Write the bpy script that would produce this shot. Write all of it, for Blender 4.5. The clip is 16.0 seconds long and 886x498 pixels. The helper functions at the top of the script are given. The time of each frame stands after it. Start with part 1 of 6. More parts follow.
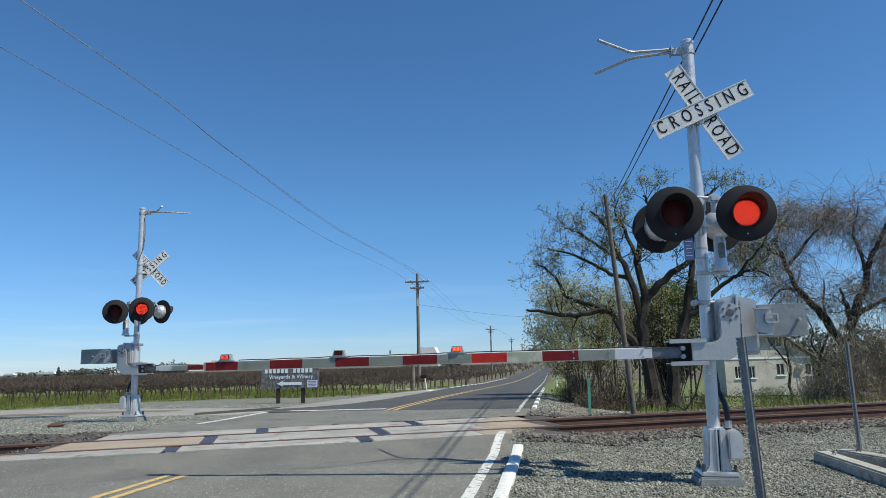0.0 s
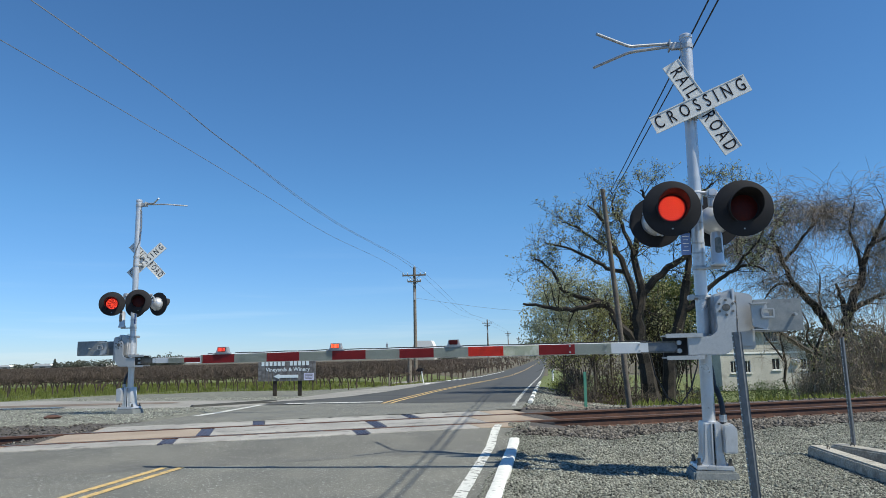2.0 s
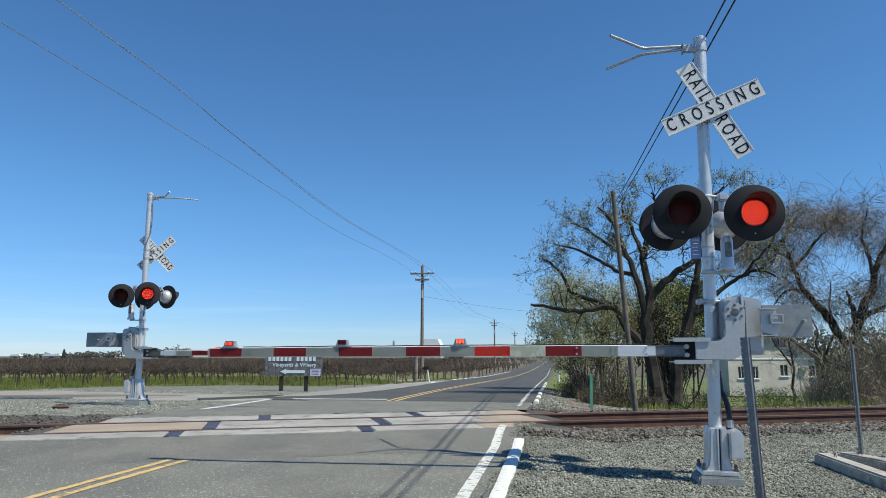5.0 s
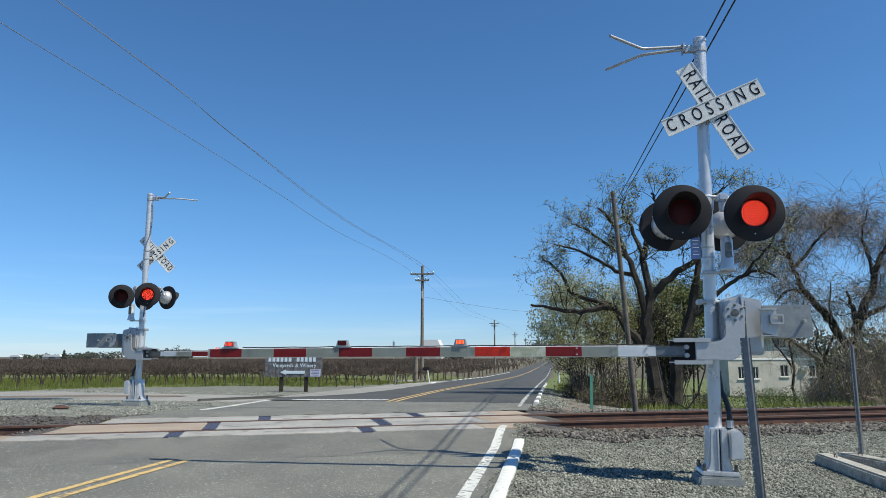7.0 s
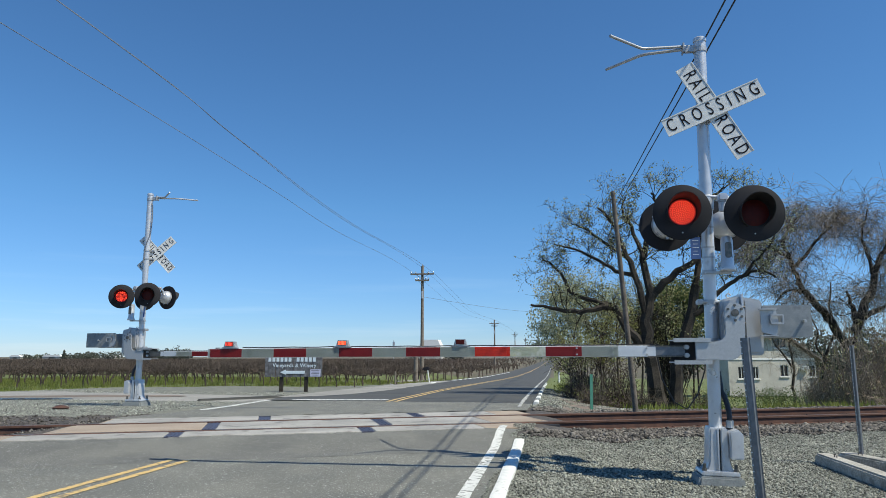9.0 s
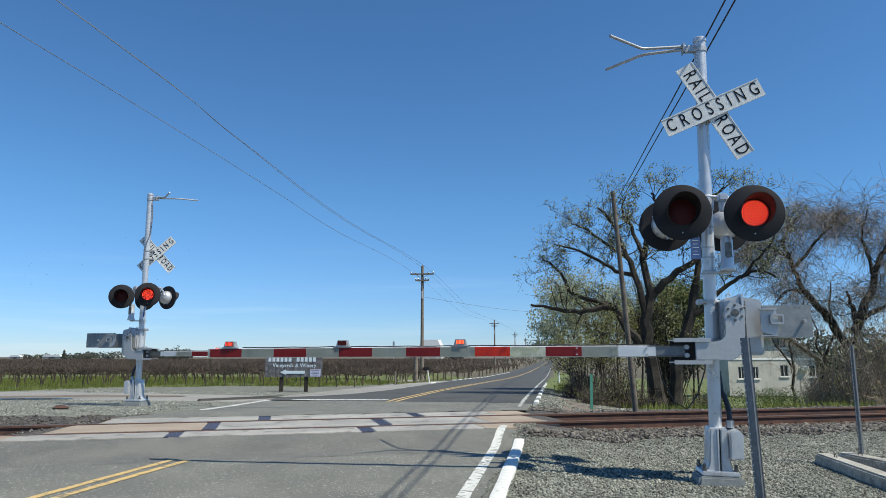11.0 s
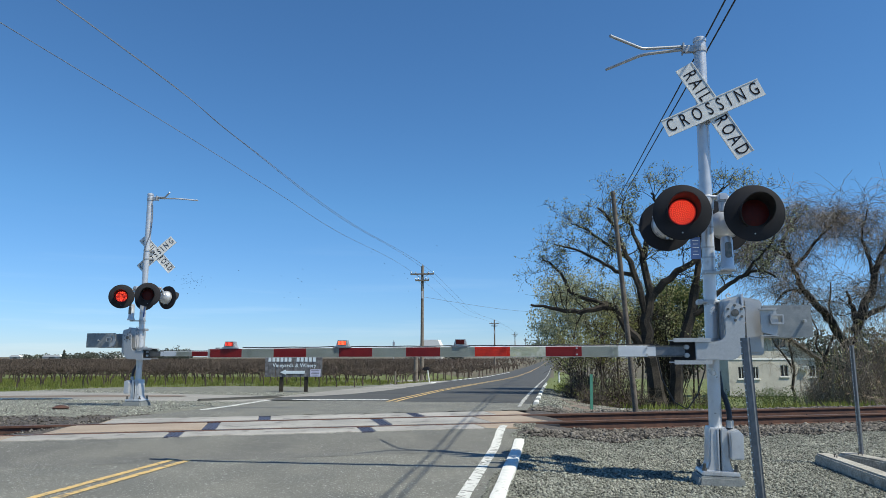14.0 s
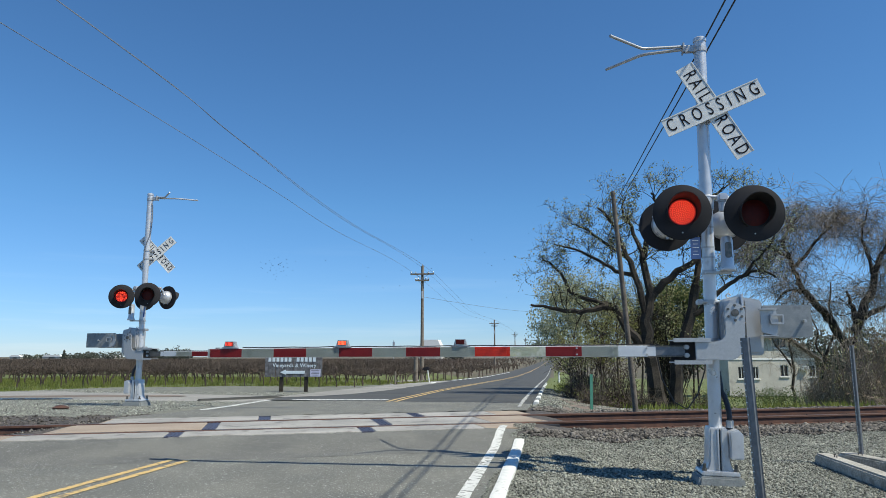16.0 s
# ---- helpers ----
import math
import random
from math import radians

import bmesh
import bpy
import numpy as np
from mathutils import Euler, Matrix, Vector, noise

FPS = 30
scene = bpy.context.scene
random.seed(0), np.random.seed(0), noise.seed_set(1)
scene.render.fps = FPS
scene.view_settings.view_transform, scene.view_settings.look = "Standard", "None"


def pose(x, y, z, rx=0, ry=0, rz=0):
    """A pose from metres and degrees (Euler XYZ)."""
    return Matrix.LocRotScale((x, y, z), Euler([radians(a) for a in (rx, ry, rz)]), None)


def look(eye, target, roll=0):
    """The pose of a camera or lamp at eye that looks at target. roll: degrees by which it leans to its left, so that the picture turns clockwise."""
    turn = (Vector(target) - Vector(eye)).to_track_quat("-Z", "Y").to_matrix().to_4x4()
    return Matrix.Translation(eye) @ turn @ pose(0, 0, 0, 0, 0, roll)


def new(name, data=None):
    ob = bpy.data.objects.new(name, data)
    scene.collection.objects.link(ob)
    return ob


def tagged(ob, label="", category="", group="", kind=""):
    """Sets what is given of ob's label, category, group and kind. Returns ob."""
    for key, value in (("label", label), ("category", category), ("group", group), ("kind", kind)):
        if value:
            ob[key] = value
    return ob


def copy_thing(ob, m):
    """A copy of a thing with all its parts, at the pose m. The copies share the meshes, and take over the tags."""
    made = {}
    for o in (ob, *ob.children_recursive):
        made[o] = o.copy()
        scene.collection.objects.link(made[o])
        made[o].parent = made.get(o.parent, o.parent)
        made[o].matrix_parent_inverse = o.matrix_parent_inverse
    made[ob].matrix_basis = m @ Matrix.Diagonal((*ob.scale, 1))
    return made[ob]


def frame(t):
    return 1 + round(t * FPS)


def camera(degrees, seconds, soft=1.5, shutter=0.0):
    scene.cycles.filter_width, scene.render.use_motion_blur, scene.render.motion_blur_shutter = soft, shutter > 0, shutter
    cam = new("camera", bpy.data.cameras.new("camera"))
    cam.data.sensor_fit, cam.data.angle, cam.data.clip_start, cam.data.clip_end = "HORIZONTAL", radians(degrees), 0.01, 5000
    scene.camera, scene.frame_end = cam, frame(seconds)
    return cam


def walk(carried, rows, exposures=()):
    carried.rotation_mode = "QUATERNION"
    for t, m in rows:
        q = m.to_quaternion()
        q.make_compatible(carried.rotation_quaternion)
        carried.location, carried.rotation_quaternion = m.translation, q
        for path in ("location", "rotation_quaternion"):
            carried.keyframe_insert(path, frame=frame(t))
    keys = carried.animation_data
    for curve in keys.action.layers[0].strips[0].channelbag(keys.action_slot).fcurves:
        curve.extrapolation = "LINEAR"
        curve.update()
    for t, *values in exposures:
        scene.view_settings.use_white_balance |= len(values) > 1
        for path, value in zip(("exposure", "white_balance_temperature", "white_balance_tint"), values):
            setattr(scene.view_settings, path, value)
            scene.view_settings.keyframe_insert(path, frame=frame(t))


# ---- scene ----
EYE = 1.2
cam = camera(67.2, 16.0, soft=0.55)
STILL = pose(0, 0, EYE, 99.171, 0, 9.312)
walk(cam, [
    (0.0, pose(0, 0, EYE, 99.781, 1.450, 9.050)),
    (0.1, pose(0, 0, EYE, 99.795, 1.501, 9.176)),
    (0.2, pose(0, 0, EYE, 99.837, 1.397, 9.301)),
    (0.3, pose(0, 0, EYE, 99.951, 1.405, 9.317)),
    (0.4, pose(0, 0, EYE, 100.419, 1.202, 9.405)),
    (0.5, pose(0, 0, EYE, 100.489, 1.195, 9.386)),
    (0.6, pose(0, 0, EYE, 100.304, 1.210, 9.361)),
    (0.7, pose(0, 0, EYE, 100.083, 1.260, 9.336)),
    (0.8, pose(0, 0, EYE, 99.301, 1.484, 9.222)),
    (0.9, pose(0, 0, EYE, 98.907, 1.602, 9.083)),
    (1.0, pose(0, 0, EYE, 99.118, 1.570, 9.125)),
    (1.2, pose(0, 0, EYE, 99.225, 1.679, 9.099)),
    (1.5, pose(0, 0, EYE, 99.304, 1.653, 8.870)),
    (1.7, pose(0, 0, EYE, 99.318, 1.526, 8.690)),
    (2.0, pose(0, 0, EYE, 99.222, 1.228, 8.768)),
    (2.2, pose(0, 0, EYE, 99.099, 0.904, 8.919)),
    (2.5, pose(0, 0, EYE, 99.186, 0.757, 9.092)),
    (2.8, pose(0, 0, EYE, 99.207, 0.667, 9.060)),
    (3.0, pose(0, 0, EYE, 99.308, 0.759, 9.042)),
    (3.2, pose(0, 0, EYE, 99.364, 1.129, 9.026)),
    (3.5, pose(0, 0, EYE, 99.334, 1.189, 9.035)),
    (3.7, pose(0, 0, EYE, 99.332, 1.130, 9.032)),
    (4.0, pose(0, 0, EYE, 98.943, 0.249, 9.133)),
    (4.2, pose(0, 0, EYE, 98.931, -0.116, 9.288)),
    (4.8, pose(0, 0, EYE, 99.080, -0.060, 9.300)),
    (5.4, STILL), (6.3, STILL), (16.0, STILL)],
    [(0.0, 0.05, 6450, 8), (1.0, 0.11, 6450, 8), (4.0, 0.13, 6450, 8), (6.0, 0.13, 6450, 8), (16.0, 0.13, 6450, 8)])

# ---- light ----
SUN_EL, SUN_AZ = radians(54.4), math.atan2(0.67, -0.25)   # azimuth from +Y towards +X
world = bpy.data.worlds.new("clear_sky")
scene.world = world
world.use_nodes = True
wn = world.node_tree.nodes
sky = wn.new("ShaderNodeTexSky")
sky.sky_type = "NISHITA"
sky.sun_disc = False
sky.sun_elevation, sky.sun_rotation = SUN_EL, SUN_AZ
sky.altitude = 600
sky.air_density, sky.dust_density, sky.ozone_density = 1.0, 0.0, 5.0
wn["Background"].inputs["Strength"].default_value = 0.107
wl = world.node_tree.links


def sky_node(kind, **values):
    x = wn.new(kind)
    for k, v in values.items():
        x.inputs[int(k[1:])].default_value = v
    return x


aloft = sky_node("ShaderNodeTexCoord")
height = sky_node("ShaderNodeSeparateXYZ")
wl.new(aloft.outputs["Generated"], height.inputs[0])
rise = sky_node("ShaderNodeMapRange", i1=0.0, i2=0.22)
wl.new(height.outputs["Z"], rise.inputs[0])
tint = wn.new("ShaderNodeMix")      # hazy near the horizon, deep blue in the dry air above
tint.data_type = "RGBA"
tint.inputs[6].default_value, tint.inputs[7].default_value = (0.61, 0.76, 1.06, 1), (0.64, 0.965, 1.155, 1)
wl.new(rise.outputs[0], tint.inputs[0])
deep = wn.new("ShaderNodeMix")
deep.data_type, deep.blend_type = "RGBA", "MULTIPLY"
deep.inputs[0].default_value = 1.0
wl.new(sky.outputs[0], deep.inputs[6])
wl.new(tint.outputs[2], deep.inputs[7])
# thin streaks of cirrus low in the sky
stretch = wn.new("ShaderNodeMapping")
stretch.inputs["Scale"].default_value = (2.2, 2.2, 34)
stretch.inputs["Rotation"].default_value = (0.05, 0.03, 0)
wl.new(aloft.outputs["Generated"], stretch.inputs[0])
streak = wn.new("ShaderNodeTexNoise")
streak.inputs["Scale"].default_value, streak.inputs["Detail"].default_value = 1.6, 5.0
wl.new(stretch.outputs[0], streak.inputs["Vector"])
veil = sky_node("ShaderNodeMapRange", i1=0.54, i2=0.74)
wl.new(streak.outputs["Fac"], veil.inputs[0])
low = sky_node("ShaderNodeMapRange", i1=0.06, i2=0.24, i3=0.42, i4=0.0)
wl.new(height.outputs["Z"], low.inputs[0])
both = wn.new("ShaderNodeMath")
both.operation = "MULTIPLY"
wl.new(veil.outputs[0], both.inputs[0])
wl.new(low.outputs[0], both.inputs[1])
cirrus = wn.new("ShaderNodeMix")
cirrus.data_type, cirrus.blend_type = "RGBA", "MULTIPLY"
cirrus.inputs[7].default_value = (1.45, 1.18, 1.05, 1)
wl.new(both.outputs[0], cirrus.inputs[0])
wl.new(deep.outputs[2], cirrus.inputs[6])
wl.new(cirrus.outputs[2], wn["Background"].inputs["Color"])
sun = new("sun", bpy.data.lights.new("sun", "SUN"))
sun.data.energy, sun.data.angle, sun.data.color = 5.0, radians(0.53), (1.0, 0.945, 0.80)
sun.matrix_world = look((0.67 * 50, -0.25 * 50, 50), (0, 0, 0))


# ---- materials ----
def mat(name, a, b=None, rough=0.6, metal=0.0, scale=8.0, bump=0.15, bump_scale=60.0, fine=None, vary=0.0, spec=0.5, stain_or_light=None, thin=0.0, speck=None):
    """Two-scale noise between colours a and b, fine grain, bump, optional stains or painted-in light and shade, and
    per-object variation.
    """
    m = bpy.data.materials.new(name)
    m.use_nodes = True
    n, ln = m.node_tree.nodes, m.node_tree.links
    sh = n["Principled BSDF"]
    sh.inputs["Metallic"].default_value = metal
    sh.inputs["Specular IOR Level"].default_value = spec
    b = b or tuple(c * 0.75 for c in a)
    co = n.new("ShaderNodeTexCoord")
    big, small = n.new("ShaderNodeTexNoise"), n.new("ShaderNodeTexNoise")
    big.inputs["Scale"].default_value, big.inputs["Detail"].default_value = scale, 5.0
    small.inputs["Scale"].default_value, small.inputs["Detail"].default_value = bump_scale, 3.0
    geo = n.new("ShaderNodeNewGeometry")
    for t in (big, small):
        ln.new(geo.outputs["Position"], t.inputs["Vector"])
    ramp = n.new("ShaderNodeValToRGB")
    ramp.color_ramp.elements[0].position, ramp.color_ramp.elements[1].position = 0.36, 0.64
    ramp.color_ramp.elements[0].color, ramp.color_ramp.elements[1].color = (*a, 1), (*b, 1)
    ln.new(big.outputs["Fac"], ramp.inputs["Fac"])
    out = ramp.outputs["Color"]

    def mixed(kind, fac, c1, c2):
        x = n.new("ShaderNodeMix")
        x.data_type, x.blend_type = "RGBA", kind
        for sock, v in ((x.inputs[0], fac), (x.inputs[6], c1), (x.inputs[7], c2)):
            if hasattr(v, "is_linked"):
                ln.new(v, sock)
            elif isinstance(v, tuple):
                sock.default_value = (*v, 1)
            else:
                sock.default_value = v
        return x.outputs[2]

    def ranged(v, lo, hi, to0, to1):
        x = n.new("ShaderNodeMapRange")
        x.inputs[1].default_value, x.inputs[2].default_value, x.inputs[3].default_value, x.inputs[4].default_value = lo, hi, to0, to1
        ln.new(v, x.inputs[0])
        return x.outputs[0]
    if fine:
        out = mixed("MULTIPLY", 1.0, out, mixed("MIX", ranged(small.outputs["Fac"], 0.35, 0.65, 0, 1), (1 - fine,) * 3, (1 + fine,) * 3))
    if stain_or_light:
        st = n.new("ShaderNodeTexNoise")
        st.inputs["Scale"].default_value, st.inputs["Detail"].default_value = stain_or_light[1], 6.0
        ln.new(geo.outputs["Position"], st.inputs["Vector"])
        out = mixed("MIX", ranged(st.outputs["Fac"], stain_or_light[2], stain_or_light[2] + 0.12, 0, stain_or_light[3] if len(stain_or_light) > 3 else 0.8), out, stain_or_light[0])
    if speck:
        sp = n.new("ShaderNodeTexNoise")
        sp.inputs["Scale"].default_value, sp.inputs["Detail"].default_value = speck[1], 1.0
        ln.new(geo.outputs["Position"], sp.inputs["Vector"])
        out = mixed("MIX", ranged(sp.outputs["Fac"], speck[2], speck[2] + 0.05, 0, 0.9), out, speck[0])
    if vary:
        info = n.new("ShaderNodeObjectInfo")
        own = min(vary, 0.12)
        out = mixed("MULTIPLY", 1.0, out, mixed("MIX", info.outputs["Random"], (1 - own,) * 3, (1 + own,) * 3))
        out = mixed("MULTIPLY", 1.0, out, mixed("MIX", geo.outputs["Random Per Island"], (1 - vary,) * 3, (1 + vary,) * 3))
    ln.new(out, sh.inputs["Base Color"])
    ln.new(ranged(big.outputs["Fac"], 0.3, 0.7, max(rough - 0.1, 0.03), min(rough + 0.1, 1)), sh.inputs["Roughness"])
    if bump:
        bp = n.new("ShaderNodeBump")
        bp.inputs["Strength"].default_value, bp.inputs["Distance"].default_value = bump, 0.6 / bump_scale
        ln.new(small.outputs["Fac"], bp.inputs["Height"])
        ln.new(bp.outputs["Normal"], sh.inputs["Normal"])
    if thin:
        tl, mx = n.new("ShaderNodeBsdfTranslucent"), n.new("ShaderNodeMixShader")
        mx.inputs[0].default_value = thin
        ln.new(out, tl.inputs["Color"])
        ln.new(sh.outputs[0], mx.inputs[1])
        ln.new(tl.outputs[0], mx.inputs[2])
        ln.new(mx.outputs[0], n["Material Output"].inputs["Surface"])
    return m


def glow(name, colour, strength):
    m = bpy.data.materials.new(name)
    m.use_nodes = True
    sh = m.node_tree.nodes["Principled BSDF"]
    sh.inputs["Base Color"].default_value = (*(c * 0.3 for c in colour), 1)
    sh.inputs["Emission Color"].default_value = (*colour, 1)
    sh.inputs["Emission Strength"].default_value = strength
    return m


M_ASPHALT = mat("asphalt_worn", (0.126, 0.125, 0.107), (0.166, 0.164, 0.140), 0.92, scale=1.3, bump=0.4, bump_scale=95, fine=0.5, stain_or_light=((0.098, 0.097, 0.09), 0.7, 0.57, 0.6), speck=((0.46, 0.46, 0.43), 48, 0.645))
M_ASPHALT_DARK = mat("asphalt_dark", (0.056, 0.057, 0.055), (0.080, 0.080, 0.074), 0.88, scale=0.8, bump=0.3, bump_scale=90, fine=0.25, stain_or_light=((0.04, 0.04, 0.042), 0.5, 0.56, 0.7))
M_APRON = mat("asphalt_pale", (0.235, 0.225, 0.202), (0.30, 0.288, 0.26), 0.92, scale=0.6, bump=0.3, bump_scale=80, fine=0.25)
M_WHITE_LINE = mat("worn_white_paint", (0.58, 0.58, 0.54), (0.74, 0.74, 0.69), 0.7, scale=14, bump=0.3, bump_scale=120, fine=0.12, stain_or_light=((0.14, 0.138, 0.12), 14, 0.505, 0.95))
M_KERB = mat("kerb_white_paint", (0.62, 0.62, 0.58), (0.76, 0.76, 0.71), 0.7, scale=9, bump=0.35, bump_scale=90, fine=0.12, stain_or_light=((0.10, 0.098, 0.09), 9, 0.60, 0.9))
M_YELLOW_LINE = mat("worn_yellow_paint", (0.64, 0.43, 0.15), (0.54, 0.38, 0.16), 0.7, scale=9, bump=0.3, bump_scale=120, fine=0.15, stain_or_light=((0.14, 0.132, 0.11), 16, 0.53))
M_PANEL = mat("crossing_concrete", (0.27, 0.26, 0.237), (0.37, 0.355, 0.325), 0.85, scale=1.2, bump=0.2, bump_scale=70, fine=0.15, stain_or_light=((0.13, 0.122, 0.115), 3.2, 0.565, 0.8), vary=0.06)
M_PANEL_TAN = mat("crossing_concrete_tan", (0.30, 0.235, 0.175), (0.36, 0.295, 0.23), 0.85, scale=1.4, bump=0.2, bump_scale=70, fine=0.12, vary=0.05)
M_RUBBER = mat("black_rubber", (0.022, 0.022, 0.026), (0.035, 0.034, 0.04), 0.6, scale=6, bump=0.1)
M_MAT_BLUE = mat("dark_steel_plate", (0.05, 0.052, 0.08), (0.07, 0.07, 0.10), 0.5, scale=6, bump=0.1)
M_RAIL = mat("rusted_rail", (0.065, 0.032, 0.023), (0.115, 0.056, 0.038), 0.75, 0.1, scale=5, bump=0.2, bump_scale=80, fine=0.2)
M_RAILTOP = mat("worn_rail_head", (0.07, 0.052, 0.047), (0.11, 0.085, 0.078), 0.45, 0.4, scale=5, bump=0.05)
M_BALLAST = mat("ballast_stone", (0.075, 0.066, 0.057), (0.14, 0.127, 0.11), 0.9, scale=3, bump=0.3, bump_scale=60, vary=0.85)
M_GRAVEL = mat("grey_green_gravel", (0.185, 0.19, 0.157), (0.275, 0.277, 0.232), 0.9, scale=2.5, bump=0.3, bump_scale=90, vary=0.8)
M_GRAVELPALE = mat("pale_gravel", (0.24, 0.247, 0.212), (0.35, 0.355, 0.308), 0.9, scale=2.5, bump=0.3, bump_scale=90, vary=0.75)
# Beds darker than their stones: the shade of the gaps is in the colour.
M_GRAVELBED = mat("gravel_bed", (0.12, 0.122, 0.101), (0.20, 0.202, 0.168), 0.95, scale=5, bump=0.8, bump_scale=55, fine=0.5)
M_BALLASTBED = mat("ballast_bed", (0.055, 0.05, 0.046), (0.09, 0.08, 0.073), 0.95, scale=5, bump=0.9, bump_scale=40, fine=0.4)
M_GROUND = mat("earth_and_grass", (0.085, 0.085, 0.045), (0.13, 0.10, 0.075), 0.95, scale=0.25, bump=0.6, bump_scale=20, fine=0.3)
M_EARTH = mat("brown_earth", (0.15, 0.115, 0.088), (0.21, 0.165, 0.13), 0.95, scale=1.2, bump=0.7, bump_scale=40, fine=0.35)
M_GRASS = mat("spring_grass", (0.13, 0.165, 0.035), (0.22, 0.235, 0.07), 0.8, scale=0.7, bump=0.0, vary=0.3, spec=0.2, thin=0.45)
M_GRASSBED = mat("grass_bed", (0.085, 0.115, 0.028), (0.15, 0.165, 0.055), 0.95, scale=0.9, bump=0.7, bump_scale=25, fine=0.4)
M_SILVER = mat("aluminium_paint", (0.53, 0.54, 0.56), (0.60, 0.61, 0.63), 0.36, 0.45, scale=6, bump=0.06, bump_scale=200, fine=0.06, stain_or_light=((0.36, 0.36, 0.37), 9, 0.63, 0.5))
M_GALV = mat("galvanised_steel", (0.40, 0.41, 0.42), (0.45, 0.46, 0.47), 0.45, 0.5, scale=40, bump=0.06, bump_scale=160, fine=0.08)
M_STEEL = mat("dark_bolt_steel", (0.12, 0.115, 0.105), (0.2, 0.18, 0.16), 0.45, 0.8, scale=30, bump=0.1)
M_BLACK = mat("matt_black_paint", (0.022, 0.022, 0.025), (0.030, 0.030, 0.034), 0.65, scale=5, bump=0.04, bump_scale=150, spec=0.15)
M_HOOD = mat("black_hood_paint", (0.018, 0.017, 0.018), (0.026, 0.025, 0.026), 0.62, scale=5, bump=0.04, bump_scale=150, spec=0.3)
# Greyed leaf: the haze of distance is put into the colour.
M_FARLEAF = mat("hazy_far_leaf", (0.06, 0.072, 0.055), (0.10, 0.11, 0.082), 0.8, scale=0.1, bump=0.0, vary=0.2)
M_SIGN = mat("white_sign_sheeting", (0.60, 0.605, 0.59), (0.68, 0.685, 0.665), 0.4, scale=10, bump=0.03, bump_scale=300, stain_or_light=((0.50, 0.50, 0.48), 7, 0.64, 0.5))
# Red and white sheeting with sun glow and bright blotches put into the colour.
M_REDSUN = mat("sunlit_red_sheeting", (0.78, 0.045, 0.025), (0.86, 0.06, 0.035), 0.3, scale=4, bump=0.05, bump_scale=220, fine=0.1)
M_WHITESUN = mat("sunlit_white_sheeting", (0.60, 0.64, 0.52), (0.74, 0.75, 0.55), 0.35, scale=5, bump=0.05, bump_scale=220, fine=0.08, stain_or_light=((0.88, 0.89, 0.80), 9, 0.55, 0.8))
M_FOOTING = mat("grey_footing_steel", (0.17, 0.185, 0.185), (0.25, 0.265, 0.26), 0.7, 0.1, scale=5, bump=0.2, bump_scale=60, fine=0.15, stain_or_light=((0.33, 0.33, 0.31), 8, 0.6, 0.5))
M_OLDPOLE = mat("dark_old_pole_wood", (0.095, 0.080, 0.064), (0.155, 0.132, 0.108), 0.9, scale=6, bump=0.6, bump_scale=50, fine=0.3)
M_WHITE_FADED = mat("faded_white_paint", (0.55, 0.55, 0.51), (0.68, 0.68, 0.63), 0.75, scale=10, bump=0.3, bump_scale=120, fine=0.15, stain_or_light=((0.11, 0.11, 0.10), 7, 0.46, 0.95))
M_LETTER = mat("black_letter_film", (0.010, 0.010, 0.014), (0.016, 0.016, 0.021), 0.75, scale=20, bump=0.02, spec=0.1)
M_RED = mat("red_reflective_sheeting", (0.27, 0.017, 0.021), (0.33, 0.023, 0.026), 0.35, scale=4, bump=0.05, bump_scale=220, fine=0.1)
M_WHITE = mat("white_reflective_sheeting", (0.37, 0.405, 0.365), (0.44, 0.475, 0.43), 0.35, scale=4, bump=0.05, bump_scale=220, fine=0.08)
M_ARM = mat("arm_aluminium", (0.60, 0.61, 0.63), (0.68, 0.69, 0.70), 0.4, 0.3, scale=5, bump=0.04, bump_scale=150, fine=0.05)
M_LENS = mat("unlit_red_lens", (0.05, 0.004, 0.004), (0.07, 0.006, 0.005), 0.5, scale=40, bump=0.12, bump_scale=180, spec=0.2)
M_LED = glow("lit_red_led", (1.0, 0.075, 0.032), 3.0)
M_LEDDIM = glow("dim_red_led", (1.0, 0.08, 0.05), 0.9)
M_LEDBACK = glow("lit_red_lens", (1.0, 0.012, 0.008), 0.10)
M_CONCRETE = mat("weathered_concrete", (0.33, 0.31, 0.265), (0.44, 0.415, 0.36), 0.92, scale=4, bump=0.5, bump_scale=45, fine=0.22, stain_or_light=((0.20, 0.185, 0.155), 6, 0.55, 0.75))
M_BLUE = mat("blue_notice", (0.03, 0.08, 0.24), (0.05, 0.11, 0.30), 0.6, scale=10, bump=0.02)
M_WOODPOLE = mat("weathered_pole_wood", (0.15, 0.125, 0.10), (0.22, 0.19, 0.155), 0.9, scale=6, bump=0.5, bump_scale=50, fine=0.25)
M_BARK = mat("dark_bark", (0.023, 0.018, 0.013), (0.048, 0.039, 0.029), 0.95, scale=4, bump=0.8, bump_scale=30, fine=0.3)
M_TWIG = mat("grey_twig", (0.23, 0.18, 0.135), (0.33, 0.27, 0.205), 0.95, scale=2, bump=0.0, fine=0.2, vary=0.2)
M_VINE = mat("vine_wood", (0.060, 0.044, 0.034), (0.11, 0.083, 0.065), 0.95, scale=1.5, bump=0.0, fine=0.2, vary=0.3)
M_LEAF = mat("spring_leaf", (0.25, 0.255, 0.085), (0.38, 0.37, 0.16), 0.6, scale=1.5, bump=0.0, vary=0.3, thin=0.45)
M_YOUNGLEAF = mat("young_tree_leaf", (0.23, 0.245, 0.12), (0.36, 0.37, 0.20), 0.6, scale=1.5, bump=0.0, vary=0.3, thin=0.45)
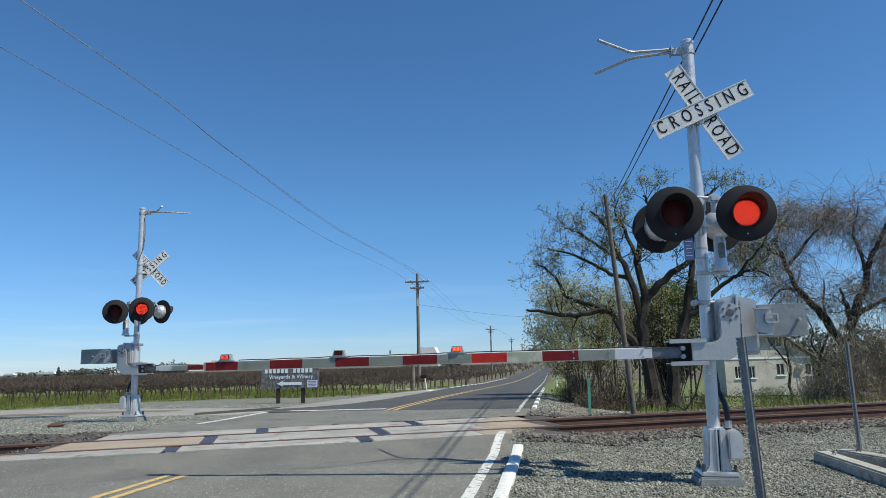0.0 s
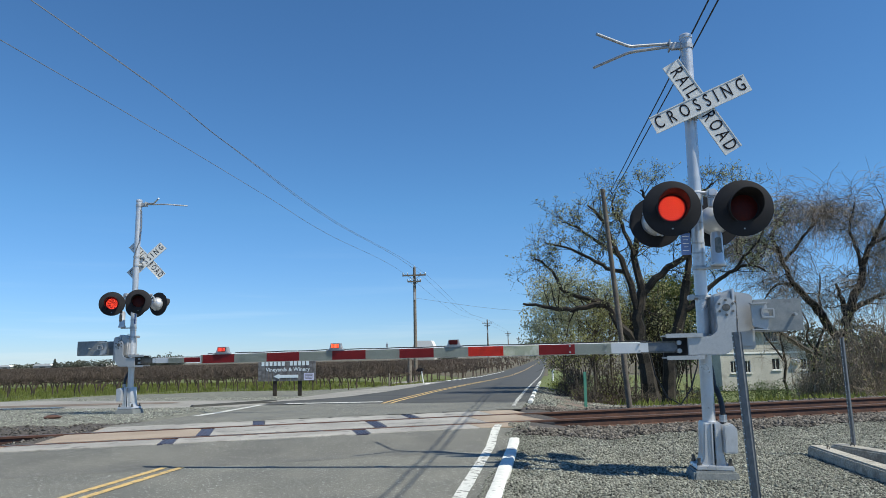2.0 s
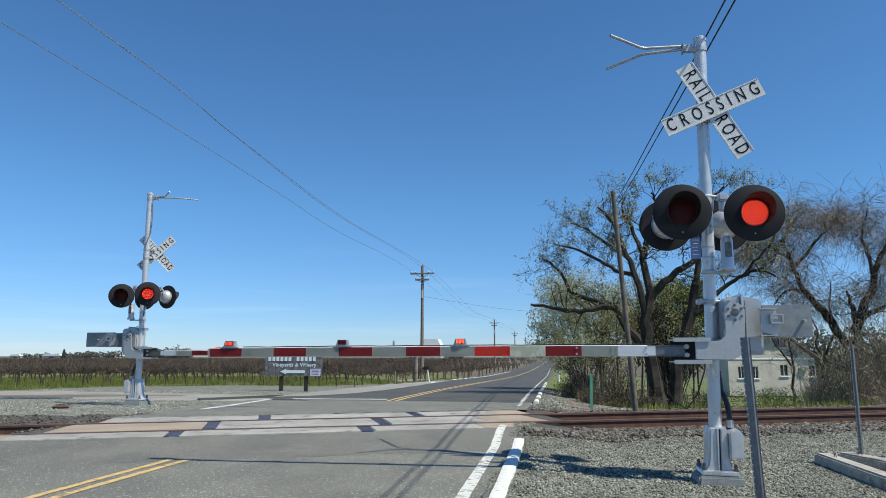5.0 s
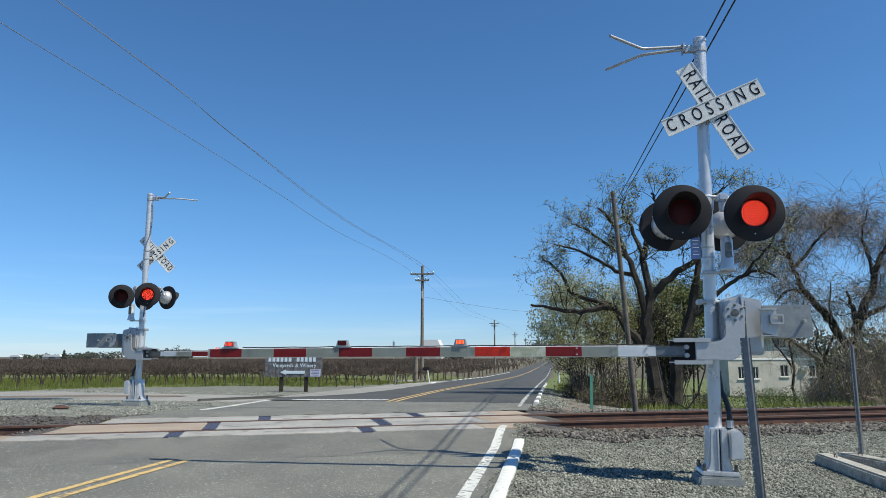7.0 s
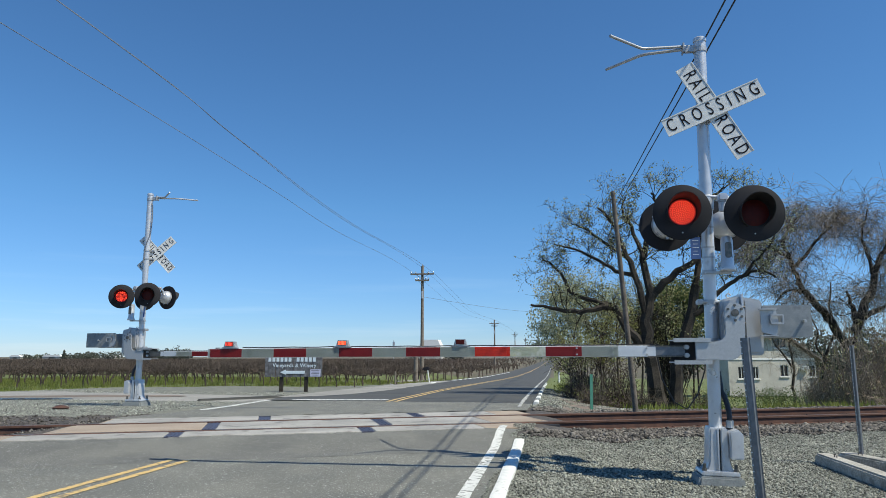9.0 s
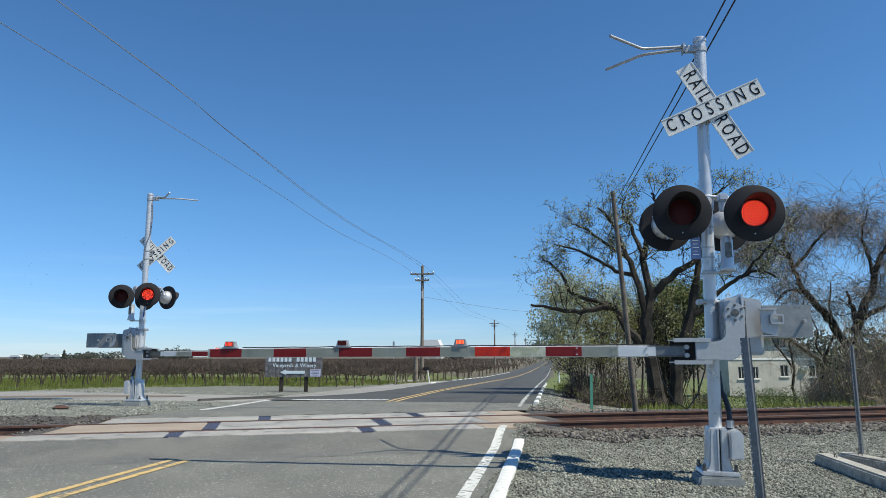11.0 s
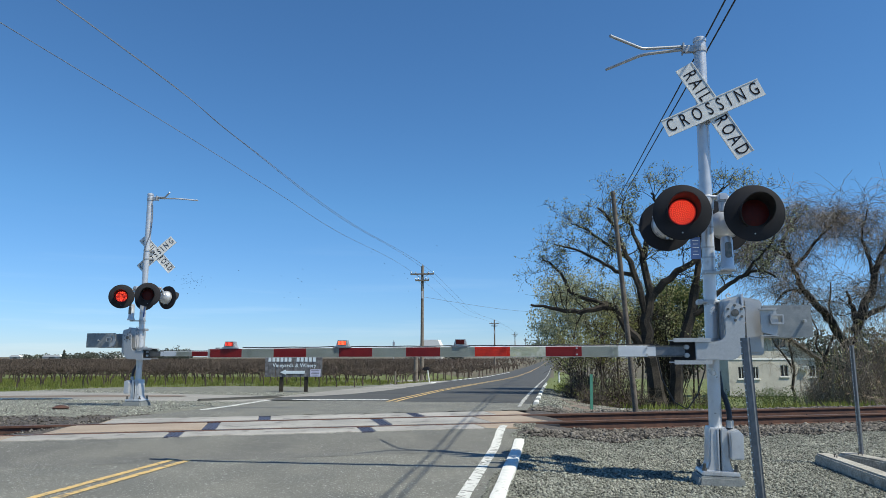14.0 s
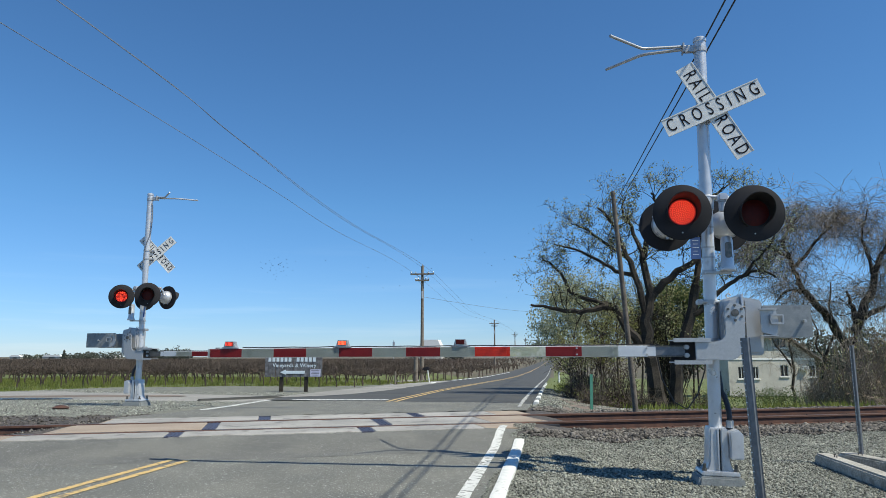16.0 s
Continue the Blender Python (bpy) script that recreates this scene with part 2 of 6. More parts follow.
M_OLIVE = mat("grey_green_leaf", (0.36, 0.375, 0.21), (0.50, 0.51, 0.33), 0.65, scale=1.2, bump=0.0, vary=0.3, thin=0.5)
M_DARKLEAF = mat("dark_evergreen_leaf", (0.06, 0.095, 0.028), (0.105, 0.145, 0.045), 0.65, scale=1.0, bump=0.0, vary=0.3, thin=0.45)
M_BRUSH = mat("dry_brush", (0.060, 0.046, 0.033), (0.11, 0.087, 0.063), 0.9, scale=1.5, bump=0.0, vary=0.3)
# Darker blotches on the wall are branch shadows put into the paint colour.
M_WALL = mat("cream_house_paint", (0.40, 0.38, 0.335), (0.50, 0.475, 0.42), 0.85, scale=0.7, bump=0.3, bump_scale=14, fine=0.12, stain_or_light=((0.28, 0.26, 0.225), 1.1, 0.57, 0.6))
M_TRIM = mat("white_trim", (0.72, 0.71, 0.68), (0.78, 0.77, 0.74), 0.6, scale=3, bump=0.05)
M_ROOF = mat("brown_shingle", (0.12, 0.10, 0.09), (0.17, 0.145, 0.13), 0.9, scale=3, bump=0.5, bump_scale=25, fine=0.2)
M_GLASS = mat("dark_window_glass", (0.02, 0.022, 0.025), (0.03, 0.032, 0.036), 0.06, scale=1, bump=0.0, spec=0.8)
M_WIRE = mat("black_wire", (0.012, 0.012, 0.014), (0.02, 0.02, 0.022), 0.6, scale=5, bump=0.0)
M_PATCH = mat("asphalt_strip", (0.118, 0.117, 0.104), (0.155, 0.153, 0.134), 0.92, scale=1.1, bump=0.38, bump_scale=95, fine=0.45, stain_or_light=((0.095, 0.094, 0.087), 0.8, 0.565, 0.6), speck=((0.40, 0.40, 0.38), 50, 0.665))
M_WIREGREY = mat("grey_wire", (0.13, 0.15, 0.18), (0.17, 0.19, 0.22), 0.6, scale=5, bump=0.0)
M_SIGNWOOD = mat("grey_sign_board", (0.08, 0.08, 0.085), (0.16, 0.16, 0.165), 0.85, scale=9, bump=0.3, bump_scale=60, fine=0.15, vary=0.25)
M_PALE = mat("pale_sign_paint", (0.62, 0.70, 0.74), (0.70, 0.77, 0.80), 0.6, scale=9, bump=0.05)
M_LILAC = mat("pale_notice", (0.52, 0.52, 0.68), (0.60, 0.60, 0.74), 0.6, scale=9, bump=0.05)
M_GREENPOST = mat("green_marker", (0.06, 0.22, 0.16), (0.08, 0.27, 0.19), 0.6, scale=9, bump=0.1)
M_WATER = mat("still_puddle_water", (0.03, 0.03, 0.026), (0.04, 0.04, 0.034), 0.04, scale=2, bump=0.02, bump_scale=8)
M_CW = mat("dull_zinc_plate", (0.21, 0.225, 0.23), (0.27, 0.285, 0.29), 0.5, 0.4, scale=12, bump=0.06, bump_scale=120, fine=0.1, stain_or_light=((0.15, 0.16, 0.165), 9, 0.6, 0.6))
M_CASE = mat("cast_case_paint", (0.42, 0.425, 0.435), (0.48, 0.485, 0.49), 0.45, 0.4, scale=5, bump=0.08, bump_scale=120, fine=0.08, stain_or_light=((0.24, 0.24, 0.24), 7, 0.62, 0.5))
M_TIE = mat("dark_sleeper_timber", (0.06, 0.05, 0.042), (0.10, 0.085, 0.07), 0.95, scale=4, bump=0.6, bump_scale=40, fine=0.3)
# Dark steel of the arm adapter; on posts the shade is in this colour.
M_POST = mat("shaded_and_dark_steel", (0.13, 0.145, 0.165), (0.19, 0.205, 0.225), 0.5, 0.5, scale=20, bump=0.05)
M_BIRD = mat("dark_bird", (0.02, 0.02, 0.022), (0.03, 0.03, 0.032), 0.8, scale=9, bump=0.0)


# ---- builders ----
def part(name, bm, material, parent=None, label="", smooth=False):
    """Links a bmesh, or (verts, faces), as one mesh object under parent."""
    me = bpy.data.meshes.new(name)
    if isinstance(bm, tuple):
        me.from_pydata(bm[0], [], bm[1])
    else:
        bmesh.ops.recalc_face_normals(bm, faces=bm.faces)
        bm.to_mesh(me)
        bm.free()
    for m in material if isinstance(material, list) else [material]:
        me.materials.append(m)
    if smooth:
        me.shade_smooth()
        me.set_sharp_from_angle(angle=radians(38))
    ob = new(name, me)
    if parent:
        ob.parent = parent
    if label:
        ob["label"] = label
    return ob


def thing(name, label, category, at=None, group="", kind=""):
    ob = new(name)
    ob.empty_display_size = 0.2
    if at is not None:
        ob.matrix_basis = at
    return tagged(ob, label, category, group, kind)


def box(cx, cy, cz, sx, sy, sz, bevel=0.0, into=None, m=None, taper=1.0):
    bm = into or bmesh.new()
    r = bmesh.ops.create_cube(bm, size=1.0)
    for v in r["verts"]:
        k = taper if v.co.z > 0 else 1.0
        v.co = Vector((v.co.x * sx * k, v.co.y * sy * k, v.co.z * sz))
    if bevel:
        es = list({e for v in r["verts"] for e in v.link_edges})
        out = bmesh.ops.bevel(bm, geom=es, offset=bevel, segments=2, affect="EDGES", clamp_overlap=True)
        vs = list({v for f in out["faces"] for v in f.verts} | {v for v in r["verts"] if v.is_valid})
    else:
        vs = r["verts"]
    mm = Matrix.Translation((cx, cy, cz)) @ (m or Matrix())
    seen = set()
    stack = [v for v in vs if v.is_valid]
    while stack:
        v = stack.pop()
        if v in seen:
            continue
        seen.add(v)
        stack += [e.other_vert(v) for e in v.link_edges]
    bmesh.ops.transform(bm, matrix=mm, verts=list(seen))
    return bm


def rod(p0, p1, r0, r1=None, seg=16, into=None):
    bm = into or bmesh.new()
    p0, p1 = Vector(p0), Vector(p1)
    d = p1 - p0
    m = Matrix.Translation((p0 + p1) / 2) @ d.to_track_quat("Z", "Y").to_matrix().to_4x4()
    bmesh.ops.create_cone(bm, cap_ends=True, segments=seg, radius1=r0, radius2=r0 if r1 is None else r1, depth=d.length, matrix=m)
    return bm


def tube(points, radius, seg=8, into=None):
    """A bent tube through points; radius a number or one for each point."""
    bm = into or bmesh.new()
    pts = [Vector(p) for p in points]
    rs = radius if isinstance(radius, (list, tuple)) else [radius] * len(pts)
    rings = []
    side = None
    for i, p in enumerate(pts):
        d = (pts[min(i + 1, len(pts) - 1)] - pts[max(i - 1, 0)]).normalized()
        side = side - d * side.dot(d) if side else d.orthogonal()
        side.normalize()
        up = d.cross(side)
        rings.append([bm.verts.new(p + rs[i] * (math.cos(a) * side + math.sin(a) * up)) for a in (2 * math.pi * k / seg for k in range(seg))])
    for a, b in zip(rings, rings[1:]):
        for k in range(seg):
            bm.faces.new((a[k], a[(k + 1) % seg], b[(k + 1) % seg], b[k]))
    bm.faces.new(rings[0][::-1])
    bm.faces.new(rings[-1])
    return bm


def arc(p0, p1, p2, n=8):
    """Points of a curve from p0 to p2 that bends towards p1."""
    p0, p1, p2 = Vector(p0), Vector(p1), Vector(p2)
    return [(1 - t) ** 2 * p0 + 2 * t * (1 - t) * p1 + t * t * p2 for t in (i / n for i in range(n + 1))]


def lathe(profile, seg=40, into=None, m=None):
    """Spins (radius, height) pairs about z."""
    bm = into or bmesh.new()
    rings = []
    for r, h in profile:
        rings.append([bm.verts.new((r * math.cos(2 * math.pi * k / seg), r * math.sin(2 * math.pi * k / seg), h)) for k in range(seg)] if r > 1e-6 else [bm.verts.new((0, 0, h))])
    for a, b in zip(rings, rings[1:]):
        for k in range(seg):
            q = [a[k % len(a)], a[(k + 1) % len(a)], b[(k + 1) % len(b)], b[k % len(b)]]
            q = [v for i, v in enumerate(q) if v not in q[:i]]
            if len(q) > 2:
                bm.faces.new(q)
    if m:
        bmesh.ops.transform(bm, matrix=m, verts=[v for r in rings for v in r])
    return bm


def slab(outline, y0, y1, into=None, bevel=0.0):
    """An outline of (x, z) given depth from y0 to y1."""
    bm = into or bmesh.new()
    a = [bm.verts.new((x, y0, z)) for x, z in outline]
    b = [bm.verts.new((x, y1, z)) for x, z in outline]
    fs = [bm.faces.new(a), bm.faces.new(b[::-1])]
    n = len(a)
    for i in range(n):
        fs.append(bm.faces.new((a[i], b[i], b[(i + 1) % n], a[(i + 1) % n])))
    if bevel:
        bmesh.ops.recalc_face_normals(bm, faces=fs)
        es = [e for e in fs[0].edges] + [e for e in fs[1].edges]
        bmesh.ops.bevel(bm, geom=es, offset=bevel, segments=2, affect="EDGES", clamp_overlap=True)
    return bm


def round_corners(pts, r, n=5):
    out = []
    for i, p in enumerate(pts):
        p, a, b = Vector((*p, 0)), Vector((*pts[i - 1], 0)), Vector((*pts[(i + 1) % len(pts)], 0))
        q0, q1 = p + (a - p).normalized() * r, p + (b - p).normalized() * r
        out += [(v.x, v.y) for v in arc(q0, p, q1, n)]
    return out


def lettering(text, size, material, parent, at, spacing=1.0, bold=0.0, depth=0.001, name="lettering", squeeze=1.0):
    """Raised letters that face -y, centred on the pose at."""
    cu = bpy.data.curves.new(name, "FONT")
    cu.body, cu.size, cu.align_x, cu.align_y = text, size, "CENTER", "CENTER"
    cu.space_character, cu.offset, cu.extrude, cu.resolution_u = spacing, bold, depth, 3
    tmp = bpy.data.objects.new(name, cu)
    me = bpy.data.meshes.new_from_object(tmp)
    bpy.data.objects.remove(tmp)
    me.transform(at @ pose(0, 0, 0, 90) @ Matrix.Diagonal((squeeze, 1, 1, 1)))
    me.materials.clear()
    me.materials.append(material)
    ob = new(name, me)
    ob.parent = parent
    return ob


# ---- ground form ----
SLOPE = 0.435                       # of the track across the road
TRACK0 = 13.42
COS = 1 / math.hypot(1, SLOPE)


def off_track(x, y):
    return (y - TRACK0 - SLOPE * x) * COS


def ease(v, a, b):
    t = min(max((v - a) / (b - a), 0), 1)
    return t * t * (3 - 2 * t)


def road_z(x, y):
    d = off_track(x, y)
    if d < 0:
        return 0.04 - 0.14 * ease(-d, 1.55, 3.1)
    return 0.04 - 0.04 * ease(d, 1.6, 5) + far_drop(y)


def far_drop(y):
    """The land falls away gently beyond the crossing."""
    return float(np.interp(y, (19, 26, 36, 56, 76, 120, 220, 600), (0, -0.09, -0.28, -0.68, -1.06, -1.5, -1.9, -2.2)))


def ground_z(x, y):
    d = off_track(x, y)
    z = road_z(x, y) - 0.02
    if x > -0.7:
        far = ease(d, -1.5, 1.0)
        z -= (1 - far) * 0.07 * ease(x, -0.5, 1.2)
        z -= far * 0.14 * ease(x, -0.3, 0.6)
        z -= 0.08 * ease(x, -0.5, 0.6) * (1 - ease(abs(d), 1.3, 2.4))
        z -= 1.0 * ease(d, 3.0, 9) * ease(x, 0.4, 4.5) + 0.4 * ease(y, 26, 60) * ease(x, 1.5, 12)
    elif x < -8.2:
        z -= 0.14 * ease(-x, 8.2, 9) * (1 - ease(abs(d), 1.3, 2.2))
        z -= 0.6 * far_drop(y) * ease(-x, 8.5, 15)
        z += 0.06 * ease(d, 2.0, 3.0) * (1 - ease(d, 4, 8)) - 0.05 * ease(d, 6, 12)
    else:
        z -= 0.10 * (1 - ease(abs(d), 1.75, 1.9)) + 0.015
    return z


def sheet(name, xs, ys, zf, material, kind="structure", label="", category="", keep=None):
    nx, ny = len(xs), len(ys)
    vs = [(x, y, zf(x, y)) for y in ys for x in xs]
    fs = [(j * nx + i, j * nx + i + 1, (j + 1) * nx + i + 1, (j + 1) * nx + i) for j in range(ny - 1) for i in range(nx - 1)
          if keep is None or keep((xs[i] + xs[i + 1]) / 2, (ys[j] + ys[j + 1]) / 2)]
    ob = part(name, (vs, fs), material, smooth=True)
    return tagged(ob, label, category, kind=kind)


def steps(*spans):
    out = []
    for a, b, s in spans:
        out += list(np.arange(a, b - 1e-6, s))
    return [float(v) for v in out] + [float(spans[-1][1])]


# ---- the setting ----
def wob(x, y, s=1.0):
    return noise.noise(Vector((x * s, y * s, 3.7)))


def zone(x, y):
    """0 grass and earth, 1 gravel, 2 ballast, 3 bare earth, 4 grass, 5 pale pavement."""
    d = off_track(x, y) + 0.35 * wob(x, y, 1.3)
    w = wob(x, y, 0.5)
    if x > -0.8:
        if -2.3 < d < 2.9:
            return 2
        if d <= -2.3:
            return 1
        if x < 1.9 + 0.5 * w and y < 30:
            return 3 if x > 0.2 + 0.3 * w else 1
        return 4 if w > -0.25 or y > 29 else 3
    if x < -7.7:
        if -2.4 < d < 2.5:
            return 2
        if d <= -2.4:
            return 1
        if y > 0.8 * w + float(np.interp(x, (-60, -20.3, -18.6, -14, -11, -9), (19, 22.8, 26.8, 29.5, 31, 37.5))):
            return 4
        if 17.6 - 0.12 * (x + 9) < y and x < -7.5:
            return 5 if y < 22.3 - 0.1 * (x + 14) + 0.5 * w else 1
        return 1
    return 4 if y > 38 else 1


gx = steps((-3000, -400, 650), (-400, -60, 40), (-60, -24, 3), (-24, 12, 0.2), (12, 40, 2), (40, 400, 40), (400, 3000, 650))
gy = steps((-300, -20, 40), (-20, 4, 3), (4, 30, 0.2), (30, 80, 2), (80, 240, 20), (240, 600, 60), (600, 3000, 400))
ground = sheet("ground", gx, gy, ground_z, [M_GROUND, M_GRAVELBED, M_BALLASTBED, M_EARTH, M_GRASSBED, M_APRON],
               label="flat land with gravel, grass and bare earth round a railway crossing", category="ground")
for poly in ground.data.polygons:
    c = poly.center
    poly.material_index = zone(c.x, c.y) if -75 < c.y < (150 if c.x > 0 else 75) and -60 < c.x < 60 else 0

EDGE_R, EDGE_L, MID = -0.72, -7.85, -4.33


def line_of_panels(x):
    return TRACK0 + SLOPE * x


sheet("road", steps((-10.5, -0.6, 0.55)), steps((-30, 0, 5), (0, 22, 0.25)), lambda x, y: road_z(x, y) + 0.004, M_ASPHALT,
      label="worn grey asphalt road before and at the level crossing", category="road",
      keep=lambda x, y: abs(off_track(x, y)) > 1.7 and y < 18.2 + 0.25 * x * 0.2 and (x > -8.2 or off_track(x, y) < -1.7) and x < -0.72 + 0.12)
sheet("road_beyond", steps((-8.0, -0.5, 0.5)), steps((18.0, 40, 0.5), (40, 120, 4), (120, 700, 30)), lambda x, y: road_z(x, y) + 0.005, M_ASPHALT_DARK,
      label="newer dark asphalt road beyond the level crossing", category="road", keep=lambda x, y: x < -0.6)

vs, fs = [], []
us, ws = steps((-11.5, 0.4, 0.15)), steps((-3.12, -1.72, 0.14))
for i, u in enumerate(us):
    for w in ws:
        w2 = w + (0.05 * wob(u, 0, 1.4) + 0.02 * wob(u, 5, 6) if w == ws[0] else 0)
        x, y = u * COS - w2 * SLOPE * COS, TRACK0 + u * SLOPE * COS + w2 * COS
        x = min(x, -0.97)
        vs.append((x, y, road_z(x, y) + 0.0065))
for i in range(len(us) - 1):
    for k in range(len(ws) - 1):
        a = i * len(ws) + k
        fs.append((a, a + len(ws), a + len(ws) + 1, a + 1))
tagged(part("road_strip", (vs, fs), M_PATCH), "slightly darker asphalt strip laid along the crossing", "road", kind="structure")

SHOULDER = ((19.2, 19.7, 21.0, 22.5, 26.4, 35.7, 47.0), (-8.05, -7.64, -6.9, -6.55, -6.3, -6.6, -7.15))
vs, fs = [], []
for i, y in enumerate(steps((19.2, 47, 0.25))):
    xr = float(np.interp(y, *SHOULDER)) + 0.10 * wob(0, y, 1.1) + 0.05 * wob(3, y, 4.0)
    for k in range(4):
        x = -8.3 + (xr + 8.3) * k / 3
        vs.append((x, y, road_z(x, y) + (0.012 if k else 0.006)))
    if i:
        fs += [(4 * i - 4 + k, 4 * i - 3 + k, 4 * i + 1 + k, 4 * i + k) for k in range(3)]
tagged(part("shoulder", (vs, fs), M_APRON), "pale gravel shoulder spilling over the dark asphalt", "road shoulder", kind="structure")


def strip(name, x0, x1, ys, material, label, lift=0.010, wave=0.0):
    def fx(x, y):
        return x + wave * (wob(x * 3, y, 2.5) + 0.7 * wob(x * 9, y, 9))
    vs = [(fx(x, y), y, road_z(x, y) + lift) for y in ys for x in (x0, x1)]
    fs = [(2 * i, 2 * i + 1, 2 * i + 3, 2 * i + 2) for i in range(len(ys) - 1)]
    ob = part(name, (vs, fs), material)
    return tagged(ob, label, "road marking", kind="structure")


near_y = steps((-28, 0, 2), (0, 8.1, 0.2))
for x in (MID - 0.11, MID + 0.11):
    strip("yellow_line", x - 0.42, x - 0.32, near_y, M_YELLOW_LINE, "worn double yellow centre line on grey asphalt", wave=0.01)
    strip("yellow_line", x - 0.05, x + 0.05, steps((17.9, 60, 1), (60, 500, 20)), M_YELLOW_LINE, "worn double yellow centre line on dark asphalt")
strip("edge_line", -0.935, -0.805, steps((-28, 0, 2), (0, 4, 0.1), (4, 11.7, 0.03)), M_WHITE_LINE, "worn white edge line on grey asphalt", wave=0.006)
strip("edge_line", -0.90, -0.80, steps((16.2, 60, 0.25), (60, 400, 20)), M_WHITE_FADED, "worn white edge line on dark asphalt", wave=0.03)
strip("edge_line", -7.95, -7.76, steps((14.3, 18.0, 0.05)), M_WHITE_LINE, "worn white edge line on grey asphalt", wave=0.03)
# stop line of the far lane
vs = [(x, y + 0.28 * (x + 7.3) / 2.7, road_z(x, y) + 0.012) for x in (-7.3, -6.4, -5.5, -4.6) for y in (18.1, 18.42)]
tagged(part("stop_line", (vs, [(2 * i, 2 * i + 2, 2 * i + 3, 2 * i + 1) for i in range(3)]), M_WHITE_LINE), "white stop line across the far lane", "road marking", kind="structure")


# bare patch and shallow puddle beside the far track
for nm, mt, cx, cy, rx, ry, lift, lab in (("earth_patch", M_EARTH, -15.2, 19.9, 3.4, 0.6, 0.010, "bare brown earth patch beside the pale pavement"), ("puddle", M_WATER, -15.9, 18.0, 1.7, 0.42, 0.016, "shallow dark puddle on gravel")):
    ring = [(cx + rx * k * math.cos(a), cy + 0.25 * rx * k * math.cos(a) + ry * k * math.sin(a)) for a in (i * math.pi / 24 for i in range(48)) for k in (1 + 0.22 * wob(3 * math.cos(a), 3 * math.sin(a), 1.3),)]
    top = max(ground_z(x, y) for x, y in ring + [(cx, cy)])
    pts = [(x, y, (top if nm == "puddle" else ground_z(x, y)) + lift) for x, y in ring]
    tagged(part(nm, (pts + [(cx, cy, (top if nm == "puddle" else ground_z(cx, cy)) + lift)], [(i, (i + 1) % 48, 48) for i in range(48)]), mt), lab, nm.replace("_", " "), kind="structure")

sheet("driveway", steps((-11, -7.95, 0.4)), steps((33, 62, 1.0)), lambda x, y: ground_z(x, y) + 0.02, M_APRON, label="pale gravel pull-in beside the far lane", category="driveway",
      keep=lambda x, y: x > -8.3 - 2.4 * math.sin(min(max((y - 33) / 28, 0), 1) * math.pi))
# Low lip whose dark asphalt colour also draws the shadow line of the edge.
lip = part("asphalt_lip", box(0, 0, 0.0, 2.7, 0.16, 0.11, 0.03), M_ASPHALT_DARK)
lip.matrix_basis = pose(-9.1, 18.9, ground_z(-9.1, 18.9) + 0.01, 0, 0, 53)
tagged(lip, "low broken asphalt lip at the pavement's edge, its shadow put into a dark colour", "pavement edge", kind="structure")

# ---- track ----
ALONG = Vector((COS, SLOPE * COS, 0))
ACROSS = Vector((-SLOPE * COS, COS, 0))
ORIGIN = Vector((0, TRACK0, 0))
TRACK = Matrix((( ALONG.x, ACROSS.x, 0, 0), (ALONG.y, ACROSS.y, 0, TRACK0), (0, 0, 1, 0), (0, 0, 0, 1)))
GAUGE = 0.755                      # rail centre from the track's centre


def rail(side):
    prof = [(-0.07, -0.18), (0.07, -0.18), (0.07, -0.168), (0.012, -0.15), (0.010, -0.05), (0.036, -0.038), (0.036, -0.008), (0.026, 0), (-0.026, 0), (-0.036, -0.008), (-0.036, -0.038), (-0.010, -0.05), (-0.012, -0.15), (-0.07, -0.168)]
    bm = bmesh.new()
    ends = []
    for u in (-60, -12, 0, 12, 90):
        ends.append([bm.verts.new((u, side * GAUGE + y, z)) for y, z in prof])
    for a, b in zip(ends, ends[1:]):
        for i in range(len(prof)):
            f = bm.faces.new((a[i], a[(i + 1) % len(prof)], b[(i + 1) % len(prof)], b[i]))
            f.material_index = 1 if i == 7 else 0
    ob = part("rail", bm, [M_RAIL, M_RAILTOP])
    ob.matrix_basis = TRACK @ Matrix.Translation((0, 0, 0.045))
    return tagged(ob, "rusty steel rail with a worn shiny head", "rail", "rails of the track")


for side in (-1, 1):
    rail(side)
rng = random.Random(5)
tie_bm = box(0, 0, -0.115, 0.22, 2.5, 0.15, 0.012)
tie = part("sleeper", tie_bm, M_TIE)
tagged(tie, "dark weathered timber sleeper bedded in ballast", "sleeper", "sleepers of the track")
spots = [1.4 + 0.55 * i for i in range(40)] + [-9.4 - 0.55 * i for i in range(14)]
for i, u in enumerate(spots):
    m = TRACK @ pose(u, rng.uniform(-0.03, 0.03), -0.075 + rng.uniform(-0.01, 0.01), 0, 0, rng.uniform(-1, 1))
    if i == 0:
        tie.matrix_basis = m
    else:
        copy_thing(tie, m)
# spikes and plates show as small bars at the foot of the near rail
plate = part("tie_plate", box(0, 0, 0, 0.18, 0.34, 0.02, 0.004, into=box(0.05, -0.1, 0.02, 0.03, 0.03, 0.03)), M_RAIL)
tagged(plate, "rusty tie plate with a spike under the rail", "tie plate", "tie plates of the track")
for i, u in enumerate(spots[:26]):
    for side in (-1, 1):
        m = TRACK @ pose(u, side * GAUGE, -0.128 + 0.012)
        if i == 0 and side == -1:
            plate.matrix_basis = m
        else:
            copy_thing(plate, m)

# concrete crossing panels
crossing = thing("level_crossing", "concrete road panels laid round the rails, tan at the ends", "level crossing", TRACK, kind="structure")


